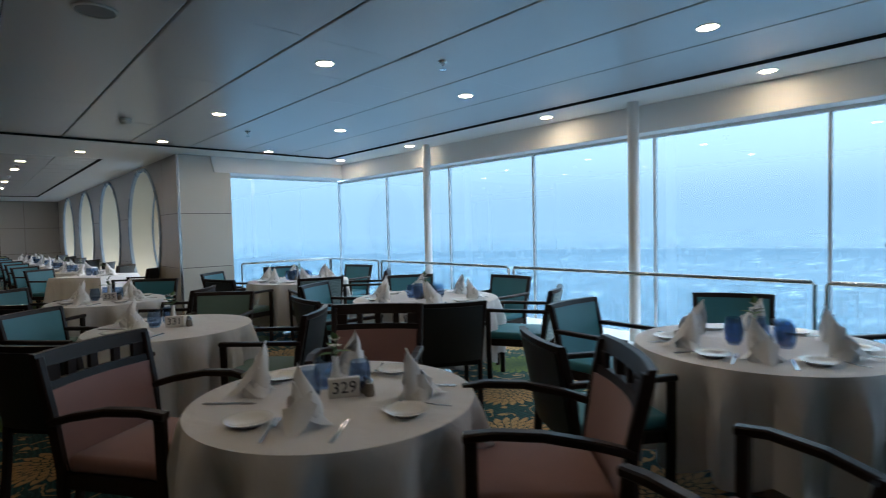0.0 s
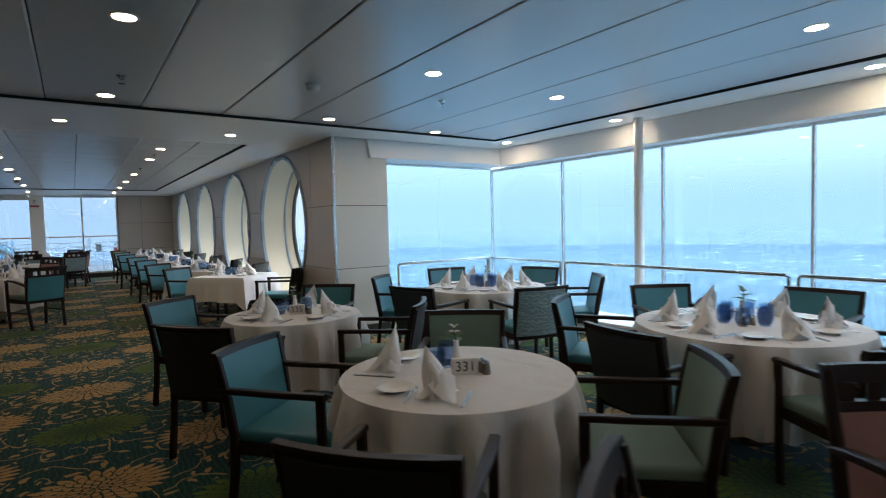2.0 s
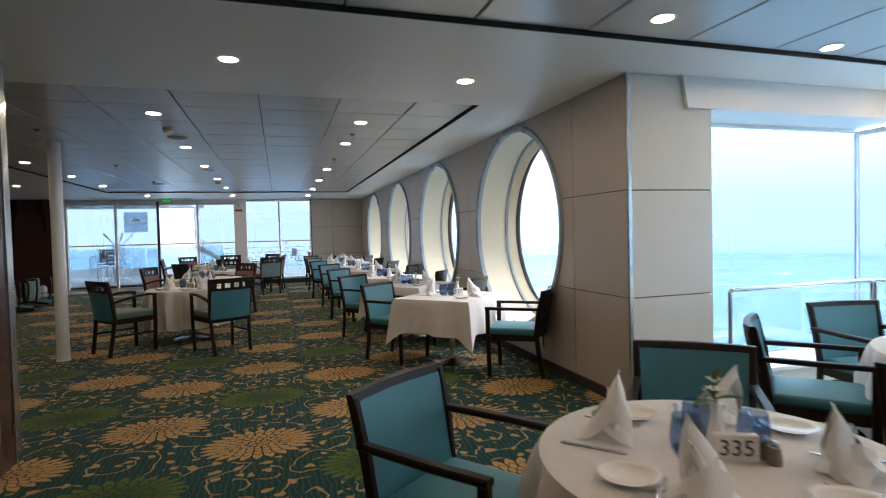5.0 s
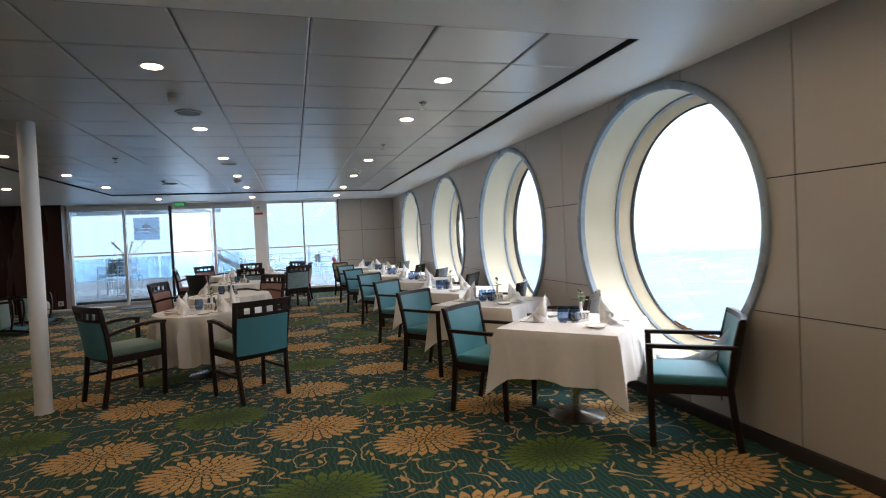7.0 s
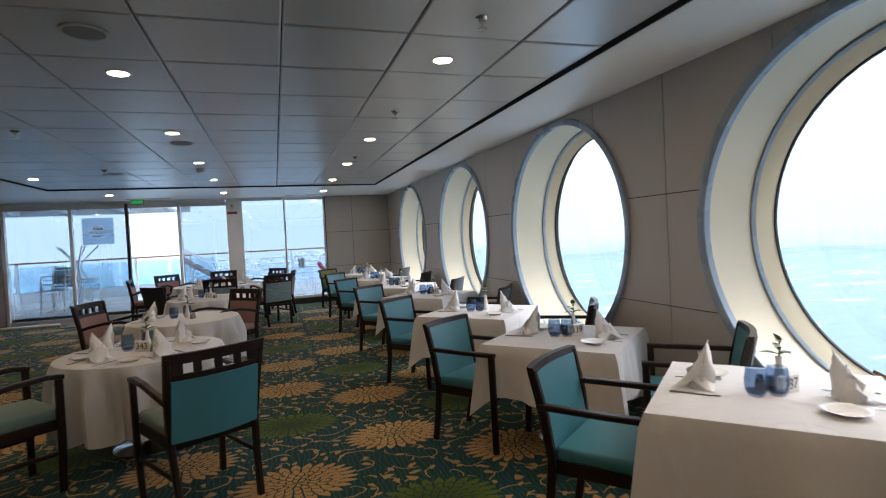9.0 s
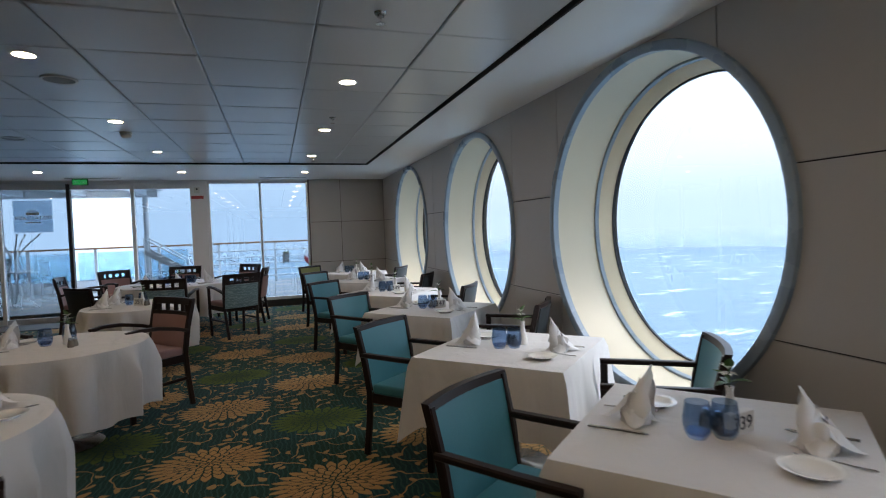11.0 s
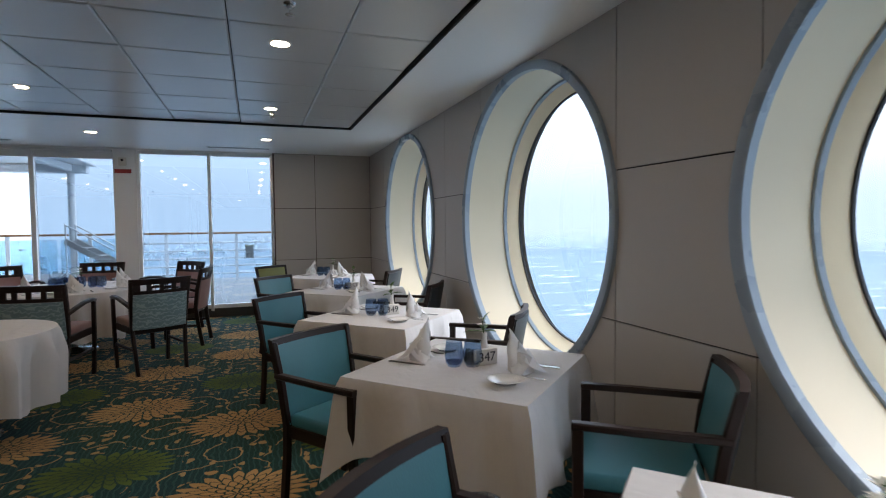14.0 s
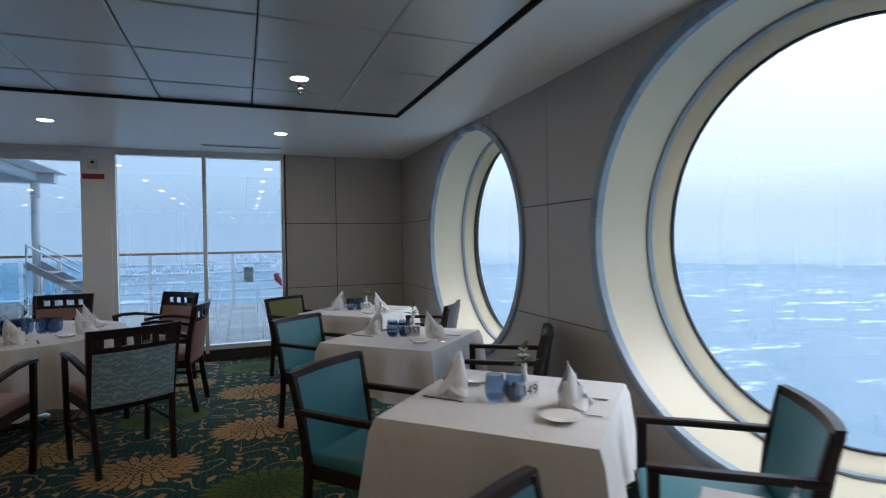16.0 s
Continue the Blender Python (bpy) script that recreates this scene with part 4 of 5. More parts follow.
def round_cloth(x, y, R, low, folds, seed):
    rnd = random.Random(seed)
    bm = bmesh.new()
    n, m = 144, 14
    ph = [rnd.uniform(0, 6.28) for _ in range(4)]
    rings = []
    mid = bm.verts.new((0, 0, 0.7275))
    for k in range(1, 5):
        rr = (R - 0.012) * k / 4
        rings.append([bm.verts.new((rr * math.cos(2 * math.pi * i / n), rr * math.sin(2 * math.pi * i / n), 0.7275)) for i in range(n)])
    for k in range(m + 1):
        w = k / m
        z = 0.7255 - (0.7255 - low) * w if k else 0.7258
        ring = []
        for i in range(n):
            a = 2 * math.pi * i / n
            g_ = math.sin(folds * a + ph[0] + 0.9 * math.sin(2 * a + ph[1]))
            f = math.copysign(abs(g_) ** 0.7, g_) + 0.45 * math.sin((folds * 2 + 1) * a + ph[2]) * math.sin(a * 3 + ph[3])
            amp = 0.070 * min(1, w * 2.6)
            rr = R + 0.002 + 0.012 * min(1, w * 12) - 0.02 * w + amp * (f * 0.8 + 0.1)
            rr = max(rr, R - 0.004 if w < 0.04 else R - 0.085)
            zz = z + (0.022 * w * math.sin(folds * a + ph[0] + 1) if k else 0)
            ring.append(bm.verts.new((rr * math.cos(a), rr * math.sin(a), zz)))
        rings.append(ring)
    for i in range(n):
        bm.faces.new((mid, rings[0][i], rings[0][(i + 1) % n]))
    for a, b in zip(rings, rings[1:]):
        for i in range(n):
            j = (i + 1) % n
            bm.faces.new((a[i], b[i], b[j], a[j]))
    bmesh.ops.recalc_face_normals(bm, faces=bm.faces)
    ob = part("tablecloth", bm, M_LINEN, None, "", True)
    ob.matrix_basis = pose(x, y, 0)
    tagged(ob, "white linen tablecloth falling in folds over the round table", "tablecloth", "round tablecloths")
    return ob


SQ_A, SQ_B = 0.45, 0.45           # half length along the diagonal seat line, half width


def square_table(x, y, turn):
    t = root("square_table", "square dining table on a steel pedestal under white cloth", "table", "square dining tables", pose(x, y, 0, 0, 0, turn))
    part("tabletop", box(-SQ_A + 0.006, SQ_A - 0.006, -SQ_B + 0.006, SQ_B - 0.006, 0.695, 0.722, 0.004), M_TABLE, t)
    part("pedestal", lathe([(0.036, 0.02), (0.036, 0.696)], 20), M_CHROME, t, "", True)
    part("base_plate", lathe([(0, 0.0), (0.215, 0.0), (0.22, 0.006), (0.205, 0.012), (0.05, 0.028), (0.038, 0.04)], 32), M_CHROME, t, "polished steel foot", True)


def square_cloth(x, y, turn, seed):
    """A square cloth: straight falls on four sides, gathered points at the corners."""
    rnd = random.Random(seed)
    bm = bmesh.new()
    per, m = [], 10
    K = 26
    a, b = SQ_A, SQ_B
    corners = [(-a, -b), (a, -b), (a, b), (-a, b)]
    for s in range(4):
        p, q = corners[s], corners[(s + 1) % 4]
        for i in range(K):
            w = i / K
            per.append((p[0] + (q[0] - p[0]) * w, p[1] + (q[1] - p[1]) * w, s, w))
    ph = [rnd.uniform(0, 6.28) for _ in range(8)]
    rows = []
    top = [bm.verts.new((px, py, 0.7265)) for px, py, s, w in per]
    bm.faces.new(top)
    rows.append(top)
    for k in range(1, m + 1):
        v = k / m
        row = []
        for px, py, s, w in per:
            nx, ny = ((0, -1), (1, 0), (0, 1), (-1, 0))[s]
            e = min(w, 1 - w)                          # 0 at a corner
            corner = max(0.0, 1 - e / 0.13) ** 1.5
            drop = 0.355 + 0.13 * corner + 0.012 * math.sin(7 * w + ph[s])
            out = 0.010 + v * (0.038 + 0.026 * math.sin(3.2 * w * math.pi + ph[s]) * (1 - corner) + 0.016 * math.sin(19 * w + ph[s + 4]) + 0.008 * math.sin(41 * w + ph[s]))
            cxn, cyn = px / a, py / b
            dl = math.hypot(cxn, cyn)
            gx, gy = (cxn / dl, cyn / dl)
            ox = nx * out * (1 - corner) + gx * (0.02 + 0.085 * v) * corner
            oy = ny * out * (1 - corner) + gy * (0.02 + 0.085 * v) * corner
            row.append(bm.verts.new((px + ox, py + oy, 0.7265 - 0.004 * (k == 1) - drop * v)))
        rows.append(row)
    n = len(per)
    for r0, r1 in zip(rows, rows[1:]):
        for i in range(n):
            j = (i + 1) % n
            bm.faces.new((r0[i], r1[i], r1[j], r0[j]))
    bmesh.ops.recalc_face_normals(bm, faces=bm.faces)
    ob = part("tablecloth", bm, M_LINEN, None, "", True)
    ob.matrix_basis = pose(x, y, 0, 0, 0, turn)
    return tagged(ob, "white linen tablecloth with hanging corners on the square table", "tablecloth", "square tablecloths")


ROUND = [  # x, y, radius, lower edge, folds
    (1.10, 1.87, 0.555, 0.22, 11), (1.10, 4.15, 0.545, 0.22, 12), (1.09, 6.39, 0.527, 0.22, 11),
    (3.14, 0.97, 0.62, 0.20, 13), (3.26, 3.86, 0.68, 0.20, 12), (3.40, 6.72, 0.66, 0.20, 13),
    (-1.37, 13.42, 0.56, 0.22, 12), (-1.35, 15.22, 0.55, 0.22, 11), (-1.36, 17.55, 0.56, 0.22, 12), (-1.48, 20.42, 0.82, 0.22, 14)]
for i, (x, y, R, low, folds) in enumerate(ROUND):
    round_table(x, y, R)
    round_cloth(x, y, R, low, folds, 50 + i)

SQUARE = [(1.65, 10.66), (1.57, 12.23), (1.51, 13.75), (1.53, 15.57), (1.46, 17.18), (1.47, 18.95), (1.48, 20.66)]
TURN_SQ = [-48, -49, -47, -48, -45, -45, -45]
for i, ((x, y), tr) in enumerate(zip(SQUARE, TURN_SQ)):
    square_table(x, y, tr)
    square_cloth(x, y, tr, 80 + i)

# chairs at the square tables, on the two ends of the diagonal
for i, ((x, y), tr) in enumerate(zip(SQUARE, TURN_SQ)):
    e1 = Vector((math.cos(radians(tr)), math.sin(radians(tr))))
    e2 = Vector((-e1.y, e1.x))
    p = Vector((x, y)) - e1 * (0.64, 0.56, 0.64, 0.58, 0.64, 0.64, 0.64)[i] - e2 * (0.13, 0.24, 0.08, 0.20, 0.13, 0.13, 0.13)[i]
    chair_at(C_OLIVE if i == 6 else C_TEAL, p.x, p.y, tr - 7 + (3, 2, 4, 1, 3, 2, 0)[i], "chairs at the square tables")
    p = Vector((x, y)) + e1 * 0.82 - e2 * 0.11
    chair_at(C_TEAL, p.x, p.y, tr + 190 + (2, -3, 3, 0, -2, 2, 0)[i], "chairs at the square tables")


def ring(x, y, dist, spec, group):
    for ang, master, turn in spec:
        a = radians(ang)
        chair_at(master, x + dist * math.cos(a), y + dist * math.sin(a), ang + 180 + turn, group)


ring(1.10, 1.87, 0.80, ((128, C_SLATPINK, -4), (-56, C_SLATPINK, 12), (46, C_SLATPINK, 0)), "chairs at the round tables")
ring(1.07, 4.13, 0.80, ((130, C_TEAL, 0), (222, C_SAGE, -2), (-50, C_SAGE, 6), (50, C_SAGE, 0)), "chairs at the round tables")
ring(1.04, 6.37, 0.80, ((135, C_TEAL, -8), (222, C_SAGE, -2), (-50, C_SAGE, 10), (50, C_TEAL, 0)), "chairs at the round tables")
BAY_TURN = {3: 20, 4: 58, 5: 15}
ring(ROUND[3][0], ROUND[3][1], 0.92, ((148, C_TEAL, 0), (85, C_TEAL, 3), (25, C_TEAL, 0), (-35, C_TEAL, 0), (264, C_LEAF, 0)), "chairs in the bay")
chair_at(C_SLATPINK, 1.52, 0.42, 78, "chairs in the bay")
for i in (4, 5):
    o = BAY_TURN[i]
    ring(ROUND[i][0], ROUND[i][1], 0.92, [(o + 60 * k, (C_TEAL, C_TEAL, C_TEAL, C_SAGE, C_LEAF, C_TEAL)[k], (0, 3, -4, 2, 0, 5)[k]) for k in range(6)], "chairs in the bay")
for cx_, cy_, f, master in (
        (-2.06, 12.82, 39, C_SLATBLUE), (-0.87, 12.37, 120, C_SLATBLUE), (-0.98, 15.86, 223, C_SLATPINK), (-2.08, 15.62, -15, C_SLATPINK),
        (-0.48, 19.22, 118, C_SLATLEAF), (-1.25, 18.95, 82, C_SLATLEAF), (-2.22, 19.25, 50, C_SAGE), (-0.34, 20.35, 172, C_SLATPINK),
        (-0.56, 21.32, 222, C_SLATPINK), (-1.52, 21.58, 268, C_SLATPINK), (-2.42, 21.35, 312, C_SLATPINK), (-2.72, 20.30, 5, C_SLATLEAF)):
    chair_at(master, cx_, cy_, f, "chairs at the inner tables")


# ---- columns and fittings of the aft room ----
post = root("column", "round white steel column standing in the aisle", "column", "", pose(-2.66, 12.55, 0))
part("shaft", lathe([(0.068, 0.0), (0.068, ZP)], 28), M_WHITE, post, "", True)
part("collar", lathe([(0.074, 0.0), (0.074, 0.012), (0.069, 0.018)], 28), M_WHITE, post, "", True)

dl = root("downlight", "small recessed ceiling downlight glowing warm white", "ceiling light", "ceiling downlights", FAR)
part("trim_ring", lathe([(0.058, 0.004), (0.060, -0.003), (0.074, -0.004), (0.078, 0.001)], 24), M_WHITE, dl, "", True)
part("lamp", lathe([(0.0, -0.0005), (0.059, -0.0005)], 24), M_LAMP, dl, "glowing warm diffuser")
LIGHTS_P = [(2.06, 1.35), (3.60, 1.40), (2.06, 3.52), (3.58, 3.58), (2.04, 5.66), (3.53, 5.74), (2.03, 7.72), (3.55, 7.86),
            (-0.07, 1.35), (-0.07, 3.50), (-0.07, 5.60), (-0.07, 7.64), (0.74, 10.86), (0.74, 12.20), (0.735, 14.94), (0.73, 16.885), (0.725, 18.93),
            (-1.24, 10.80), (-1.26, 12.77), (-1.27, 14.69), (-1.28, 16.69), (-1.30, 18.65), (-3.68, 10.7), (-3.69, 12.6), (-3.70, 14.5), (-3.70, 16.36), (-3.73, 18.24)]
LIGHTS_S = [(1.30, 9.08), (-0.42, 8.93), (4.93, 1.45), (4.93, 3.66), (4.93, 6.12), (4.90, 8.00), (0.72, 20.82), (-1.32, 20.78), (-3.4, 20.78), (-5.2, 12.0), (-5.2, 15.0), (-5.2, 18.0)]
for x, y in LIGHTS_P:
    copy_thing(dl, pose(x, y, ZP - 0.001))
for x, y in LIGHTS_S:
    copy_thing(dl, pose(x, y, ZS - 0.001))
MASTERS.append(dl)

spr = root("sprinkler", "small brass-grey fire sprinkler head under the ceiling", "sprinkler", "fire sprinklers", FAR)
part("escutcheon", lathe([(0.0, 0.0), (0.036, 0.0), (0.032, -0.008), (0.012, -0.012), (0.011, -0.03), (0.0, -0.03)], 16), M_CHROME, spr, "", True)
yoke = part("yoke", sweep([(-0.016, 0, -0.026), (-0.02, 0, 0.16), (0, 0, -0.058), (0.02, 0, 0.16), (0.016, 0, -0.026)], disc_section(0.004, 6)), M_CHROME, spr)
part("deflector", lathe([(0.0, -0.056), (0.026, -0.058), (0.026, -0.061), (0.0, -0.061)], 12), M_CHROME, yoke)
for x, y in ((0.74, 11.52), (0.734, 13.6), (0.75, 16.21), (0.75, 19.1), (-2.55, 11.8), (-2.55, 14.65), (-2.56, 17.32), (2.72, 2.95), (2.64, 6.40), (0.0, 6.9)):
    copy_thing(spr, pose(x, y, ZP - 0.001))
MASTERS.append(spr)

det = root("smoke_detector", "round ivory smoke detector on the ceiling", "smoke detector", "smoke detectors", FAR)
part("base", lathe([(0.0, 0.0), (0.06, 0.0), (0.06, -0.018), (0.0, -0.018)], 24), M_PLASTIC, det, "", True)
part("head", lathe([(0.05, -0.018), (0.055, -0.034), (0.046, -0.052), (0.03, -0.060), (0.0, -0.061)], 24), M_PLASTIC, det, "", True)
for x, y in ((-1.24, 11.50), (-1.33, 17.28), (1.34, 6.42)):
    copy_thing(det, pose(x, y, ZP - 0.001))
MASTERS.append(det)

spk = root("ceiling_speaker", "flat round white loudspeaker grille in the ceiling", "loudspeaker", "ceiling loudspeakers", FAR)
part("rim", lathe([(0.112, 0.0), (0.115, -0.009), (0.10, -0.012), (0.095, -0.008)], 32), M_PLASTIC, spk, "", True)
part("grille", lathe([(0.097, -0.007), (0.0, -0.009)], 32), M_GREYVENT, spk)
for x, y in ((-1.24, 12.06), (-1.26, 15.22), (-2.53, 17.75), (0.61, 3.45)):
    copy_thing(spk, pose(x, y, ZP - 0.001))
MASTERS.append(spk)

vent = root("ceiling_vent", "narrow grey slot diffuser in the soffit", "vent", "slot vents", FAR)
part("frame", box(-0.45, 0.45, -0.035, 0.035, -0.006, 0.0, 0.002), M_WHITE, vent)
for k in (-0.016, 0.0, 0.016):
    part("slat", box(-0.43, 0.43, k - 0.005, k + 0.005, -0.009, -0.006, 0.001), M_GREYVENT, vent)
for x, y in ((0.35, 21.7), (-2.9, 21.7)):
    copy_thing(vent, pose(x, y, ZS - 0.001))
MASTERS.append(vent)

sign = root("exit_sign", "small lit green emergency exit sign above the doors", "sign", "", pose(-3.16, YE - 0.30, 2.535) @ Matrix.Scale(0.74, 4))
part("housing", box(-0.17, 0.17, -0.02, 0.02, -0.06, 0.085, 0.006), M_GASKET, sign)
part("face", box(-0.155, 0.155, -0.024, -0.0205, -0.045, 0.07), M_EXIT, sign, "glowing green panel")
tx = new("lettering", letters("EM. EXIT", 0.075, 0.001, "lettering"))
tx.data.materials.append(M_PLASTIC)
tx.parent = sign
tx.matrix_basis = pose(0.02, -0.026, 0.012, 90)

ctl = root("door_control", "white call box with red label on the post", "control box", "", pose(-1.27, YE - 0.022, 2.40))
part("box", box(-0.05, 0.05, -0.03, 0.0, -0.06, 0.06, 0.006), M_PLASTIC, ctl)
part("lens", lathe([(0.0, 0.0), (0.018, 0.0), (0.018, 0.008), (0.0, 0.010)], 12), M_GASKET, ctl).matrix_basis = pose(0, -0.031, 0.02, 90)
part("label_plate", box(-0.11, 0.11, -0.006, 0.0, -0.17, -0.11, 0.002), M_RED, ctl, "red label")

mat_ = tagged(part("door_mat", box(-4.55, -2.5, YE - 0.85, YE - 0.08, 0.0, 0.012, 0.004), M_BASE), "dark ribbed mat inside the sliding doors", "mat")

notice = root("notice_panel", "slate square restaurant notice on the glass, seen from behind", "sign", "", pose(-4.03, YE + 0.030, 1.96))
part("board", box(-0.30, 0.30, -0.006, 0.006, -0.29, 0.29, 0.002), M_POSTER, notice)
word = new("lettering", letters("RESTAURANT", 0.095, 0.0008, "lettering"))
word.data.materials.append(M_SIGN)
word.parent = notice
word.matrix_basis = pose(0, -0.008, -0.03, 90) @ Matrix.Diagonal((-1, 1, 1, 1))
for z, hw, hh in ((0.10, 0.07, 0.008), (0.05, 0.10, 0.024), (-0.11, 0.12, 0.008)):
    part("line", box(-hw, hw, -0.009, -0.0065, z - hh, z + hh), M_SIGN, notice, "pale lettering bar")

# chairs thrown over by the swell, and what lies along the inner end wall
for cx_, cy_, turn in ((-6.02, 19.50, 82), (-5.98, 18.22, 96)):
    ob = copy_thing(C_SLATBLUE, pose(cx_, cy_, 0.325, 87, 0, turn))
    ob.scale = (1.04, 1.04, 1.10)
    tagged(ob, "dark wooden armchair lying overturned on its back", "chair", "overturned chairs")
bar = root("curtain_pole", "long white pole lying on the carpet by the end wall", "pole", "", pose(-5.4, 21.74, 0.036, 0, 90))
part("tube", lathe([(0.030, -0.70), (0.036, -0.69), (0.036, 0.69), (0.030, 0.70)], 16), M_WHITE, bar, "", True)
for z in (-0.71, 0.70):
    part("end_cap", lathe([(0.0, z), (0.028, z), (0.028, z + 0.01), (0.0, z + 0.01)], 16), M_PLASTIC, bar)
jug = root("water_canister", "rounded white plastic canister standing on the carpet", "canister", "", pose(-6.14, 21.62, 0))
part("body", lathe([(0.0, 0.0), (0.075, 0.0), (0.088, 0.02), (0.085, 0.10), (0.095, 0.17), (0.092, 0.24), (0.065, 0.29), (0.03, 0.305), (0.0, 0.306)], 24), M_PLASTIC, jug, "", True)
part("band", lathe([(0.087, 0.10), (0.091, 0.105), (0.091, 0.125), (0.089, 0.13)], 24), M_GREYVENT, jug, "", True)
part("lid", lathe([(0.032, 0.304), (0.032, 0.325), (0.02, 0.332), (0.0, 0.332)], 16), M_GREYVENT, jug, "", True)
soc = root("wall_socket", "small white socket plate low on the dark wall", "socket", "", pose(-5.92, YE - 0.302, 0.20))
part("plate", box(-0.06, 0.06, -0.010, 0.0, -0.06, 0.06, 0.003), M_WHITE, soc)
part("insert", box(-0.022, 0.022, -0.0125, -0.0102, -0.022, 0.022, 0.001), M_GREYVENT, soc)

# ---- place settings ----
def napkin_mesh():
    """A starched napkin: nested curled leaves leaning to a point out of a soft wrap with a folded lapel."""
    bm = bmesh.new()

    def sheet(fn, N, K):
        rows = [[bm.verts.new(fn(i / N, k / K)) for k in range(K + 1)] for i in range(N + 1)]
        for a, b in zip(rows, rows[1:]):
            for k in range(K):
                bm.faces.new((a[k], a[k + 1], b[k + 1], b[k]))

    def leaf(turn, h, half, curl, lean, off):
        """A cone of cloth, open behind, that tapers to a soft tip and leans sideways."""
        def fn(w, v):
            u = -1 + 2 * v
            hw = half * (1 + 0.22 * math.sin(2.8 * w)) * max(0.0, 1 - w ** 1.7) ** 0.8 + 0.002
            a = u * curl + 0.25 * w
            x = hw * math.sin(a) + lean * w ** 1.6
            y = off - 0.80 * hw * math.cos(a) + 0.020 * w + 0.004 * math.sin(9 * w + 5 * u)
            z = 0.006 + h * w * (1 - 0.22 * abs(u) ** 2)
            return (x * math.cos(turn) - y * math.sin(turn), x * math.sin(turn) + y * math.cos(turn), z)
        sheet(fn, 16, 16)

    leaf(0.0, 0.205, 0.054, 2.1, -0.048, 0.022)
    leaf(2.3, 0.150, 0.052, 1.7, 0.022, 0.010)
    leaf(-1.9, 0.118, 0.054, 1.6, -0.020, 0.006)

    def skirt(turn, reach, rise, half):
        """A loose corner of the cloth that falls outwards from the wrap to the table."""
        def fn(w, v):
            u = -1 + 2 * v
            hw = half * (1 - w) ** 0.8 + 0.002
            x, y = 0.024 + reach * w, u * hw
            z = 0.004 + rise * (1 - w) ** 1.7 - 0.55 * hw * abs(u) * (1 - w) + 0.010 * math.sin(3.0 * w + 2 * u) * (1 - w)
            return (x * math.cos(turn) - y * math.sin(turn), x * math.sin(turn) + y * math.cos(turn), max(z, 0.002))
        sheet(fn, 8, 8)

    skirt(-1.3, 0.105, 0.105, 0.062)
    skirt(0.35, 0.085, 0.085, 0.055)
    skirt(3.3, 0.080, 0.095, 0.056)
    skirt(1.9, 0.060, 0.080, 0.050)

    def wrap(w, v):
        t = 2 * math.pi * v
        r = 0.052 + 0.016 * (1 - w) ** 1.5 + 0.005 * math.sin(5 * t + 1)
        return (r * math.cos(t), 0.80 * r * math.sin(t), w * (0.080 + 0.028 * math.cos(t - 2.4) - 0.012 * math.sin(3 * t)))
    sheet(wrap, 6, 36)
    bmesh.ops.remove_doubles(bm, verts=bm.verts, dist=0.0002)
    bmesh.ops.recalc_face_normals(bm, faces=bm.faces)
    return bm


nap = tagged(part("napkin", napkin_mesh(), M_NAPKIN, None, "", True), "white starched napkin folded into a tall peak", "napkin", "folded napkins")
nap.matrix_basis = FAR
plate = tagged(part("side_plate", lathe([(0.0, 0.004), (0.045, 0.003), (0.05, 0.0), (0.054, 0.003), (0.064, 0.011), (0.082, 0.017), (0.085, 0.019), (0.081, 0.020), (0.062, 0.014), (0.05, 0.007), (0.0, 0.006)], 32), M_CHINA, None, "", True), "small white china bread plate", "plate", "bread plates")
plate.matrix_basis = FAR
tum = root("tumbler", "stemless cobalt blue drinking glass", "glass", "blue tumblers", FAR)
gl = part("bowl", lathe([(0.0, 0.010), (0.024, 0.011), (0.034, 0.024), (0.0385, 0.045), (0.0385, 0.065), (0.034, 0.095), (0.0325, 0.108), (0.0338, 0.109), (0.0355, 0.095), (0.0402, 0.065), (0.0402, 0.044), (0.036, 0.020), (0.026, 0.003), (0.0, 0.0)], 24), M_TUMBLER, tum, "", True)
gl.visible_shadow = False
foot = part("foot", lathe([(0.0, 0.013), (0.024, 0.014), (0.033, 0.026), (0.0, 0.021)], 24), M_TUMFOOT, tum, "thick darker glass foot", True)
foot.visible_shadow = False
knife = root("table_knife", "stainless steel table knife lying on the cloth", "cutlery", "table knives", FAR)
kb = bmesh.new()
pts = [(-0.105, -0.009), (-0.10, 0.008), (0.0, 0.007), (0.01, 0.010), (0.08, 0.011), (0.105, 0.002), (0.095, -0.007), (0.01, -0.008), (0.0, -0.008)]
lo = [kb.verts.new((a, b, 0.001)) for a, b in pts]; hi = [kb.verts.new((a * 0.995, b * 0.9, 0.0045)) for a, b in pts]
kb.faces.new(lo[::-1]); kb.faces.new(hi)
for i in range(len(pts)):
    kb.faces.new((lo[i], lo[(i + 1) % len(pts)], hi[(i + 1) % len(pts)], hi[i]))
part("blade", kb, M_CHROME, knife)
fork = root("table_fork", "stainless steel table fork lying on the cloth", "cutlery", "table forks", FAR)
part("handle", sweep([(-0.10, 0, 0.003), (-0.05, 0, 0.004), (0.0, 0, 0.009), (0.035, 0, 0.006)], bar_section(0.010, 0.003, 0.001)), M_CHROME, fork)
palm = part("palm", box(0.03, 0.056, -0.012, 0.012, 0.003, 0.006, 0.001), M_CHROME, fork)
for k in range(4):
    part("tine", sweep([(0.054, -0.0105 + 0.007 * k, 0.0045), (0.085, -0.0105 + 0.007 * k, 0.006), (0.102, -0.0105 + 0.007 * k, 0.010)], disc_section(0.0016, 5)), M_CHROME, palm)
shk = root("pepper_shaker", "small glass shaker with a steel cap", "shaker", "salt and pepper shakers", FAR)
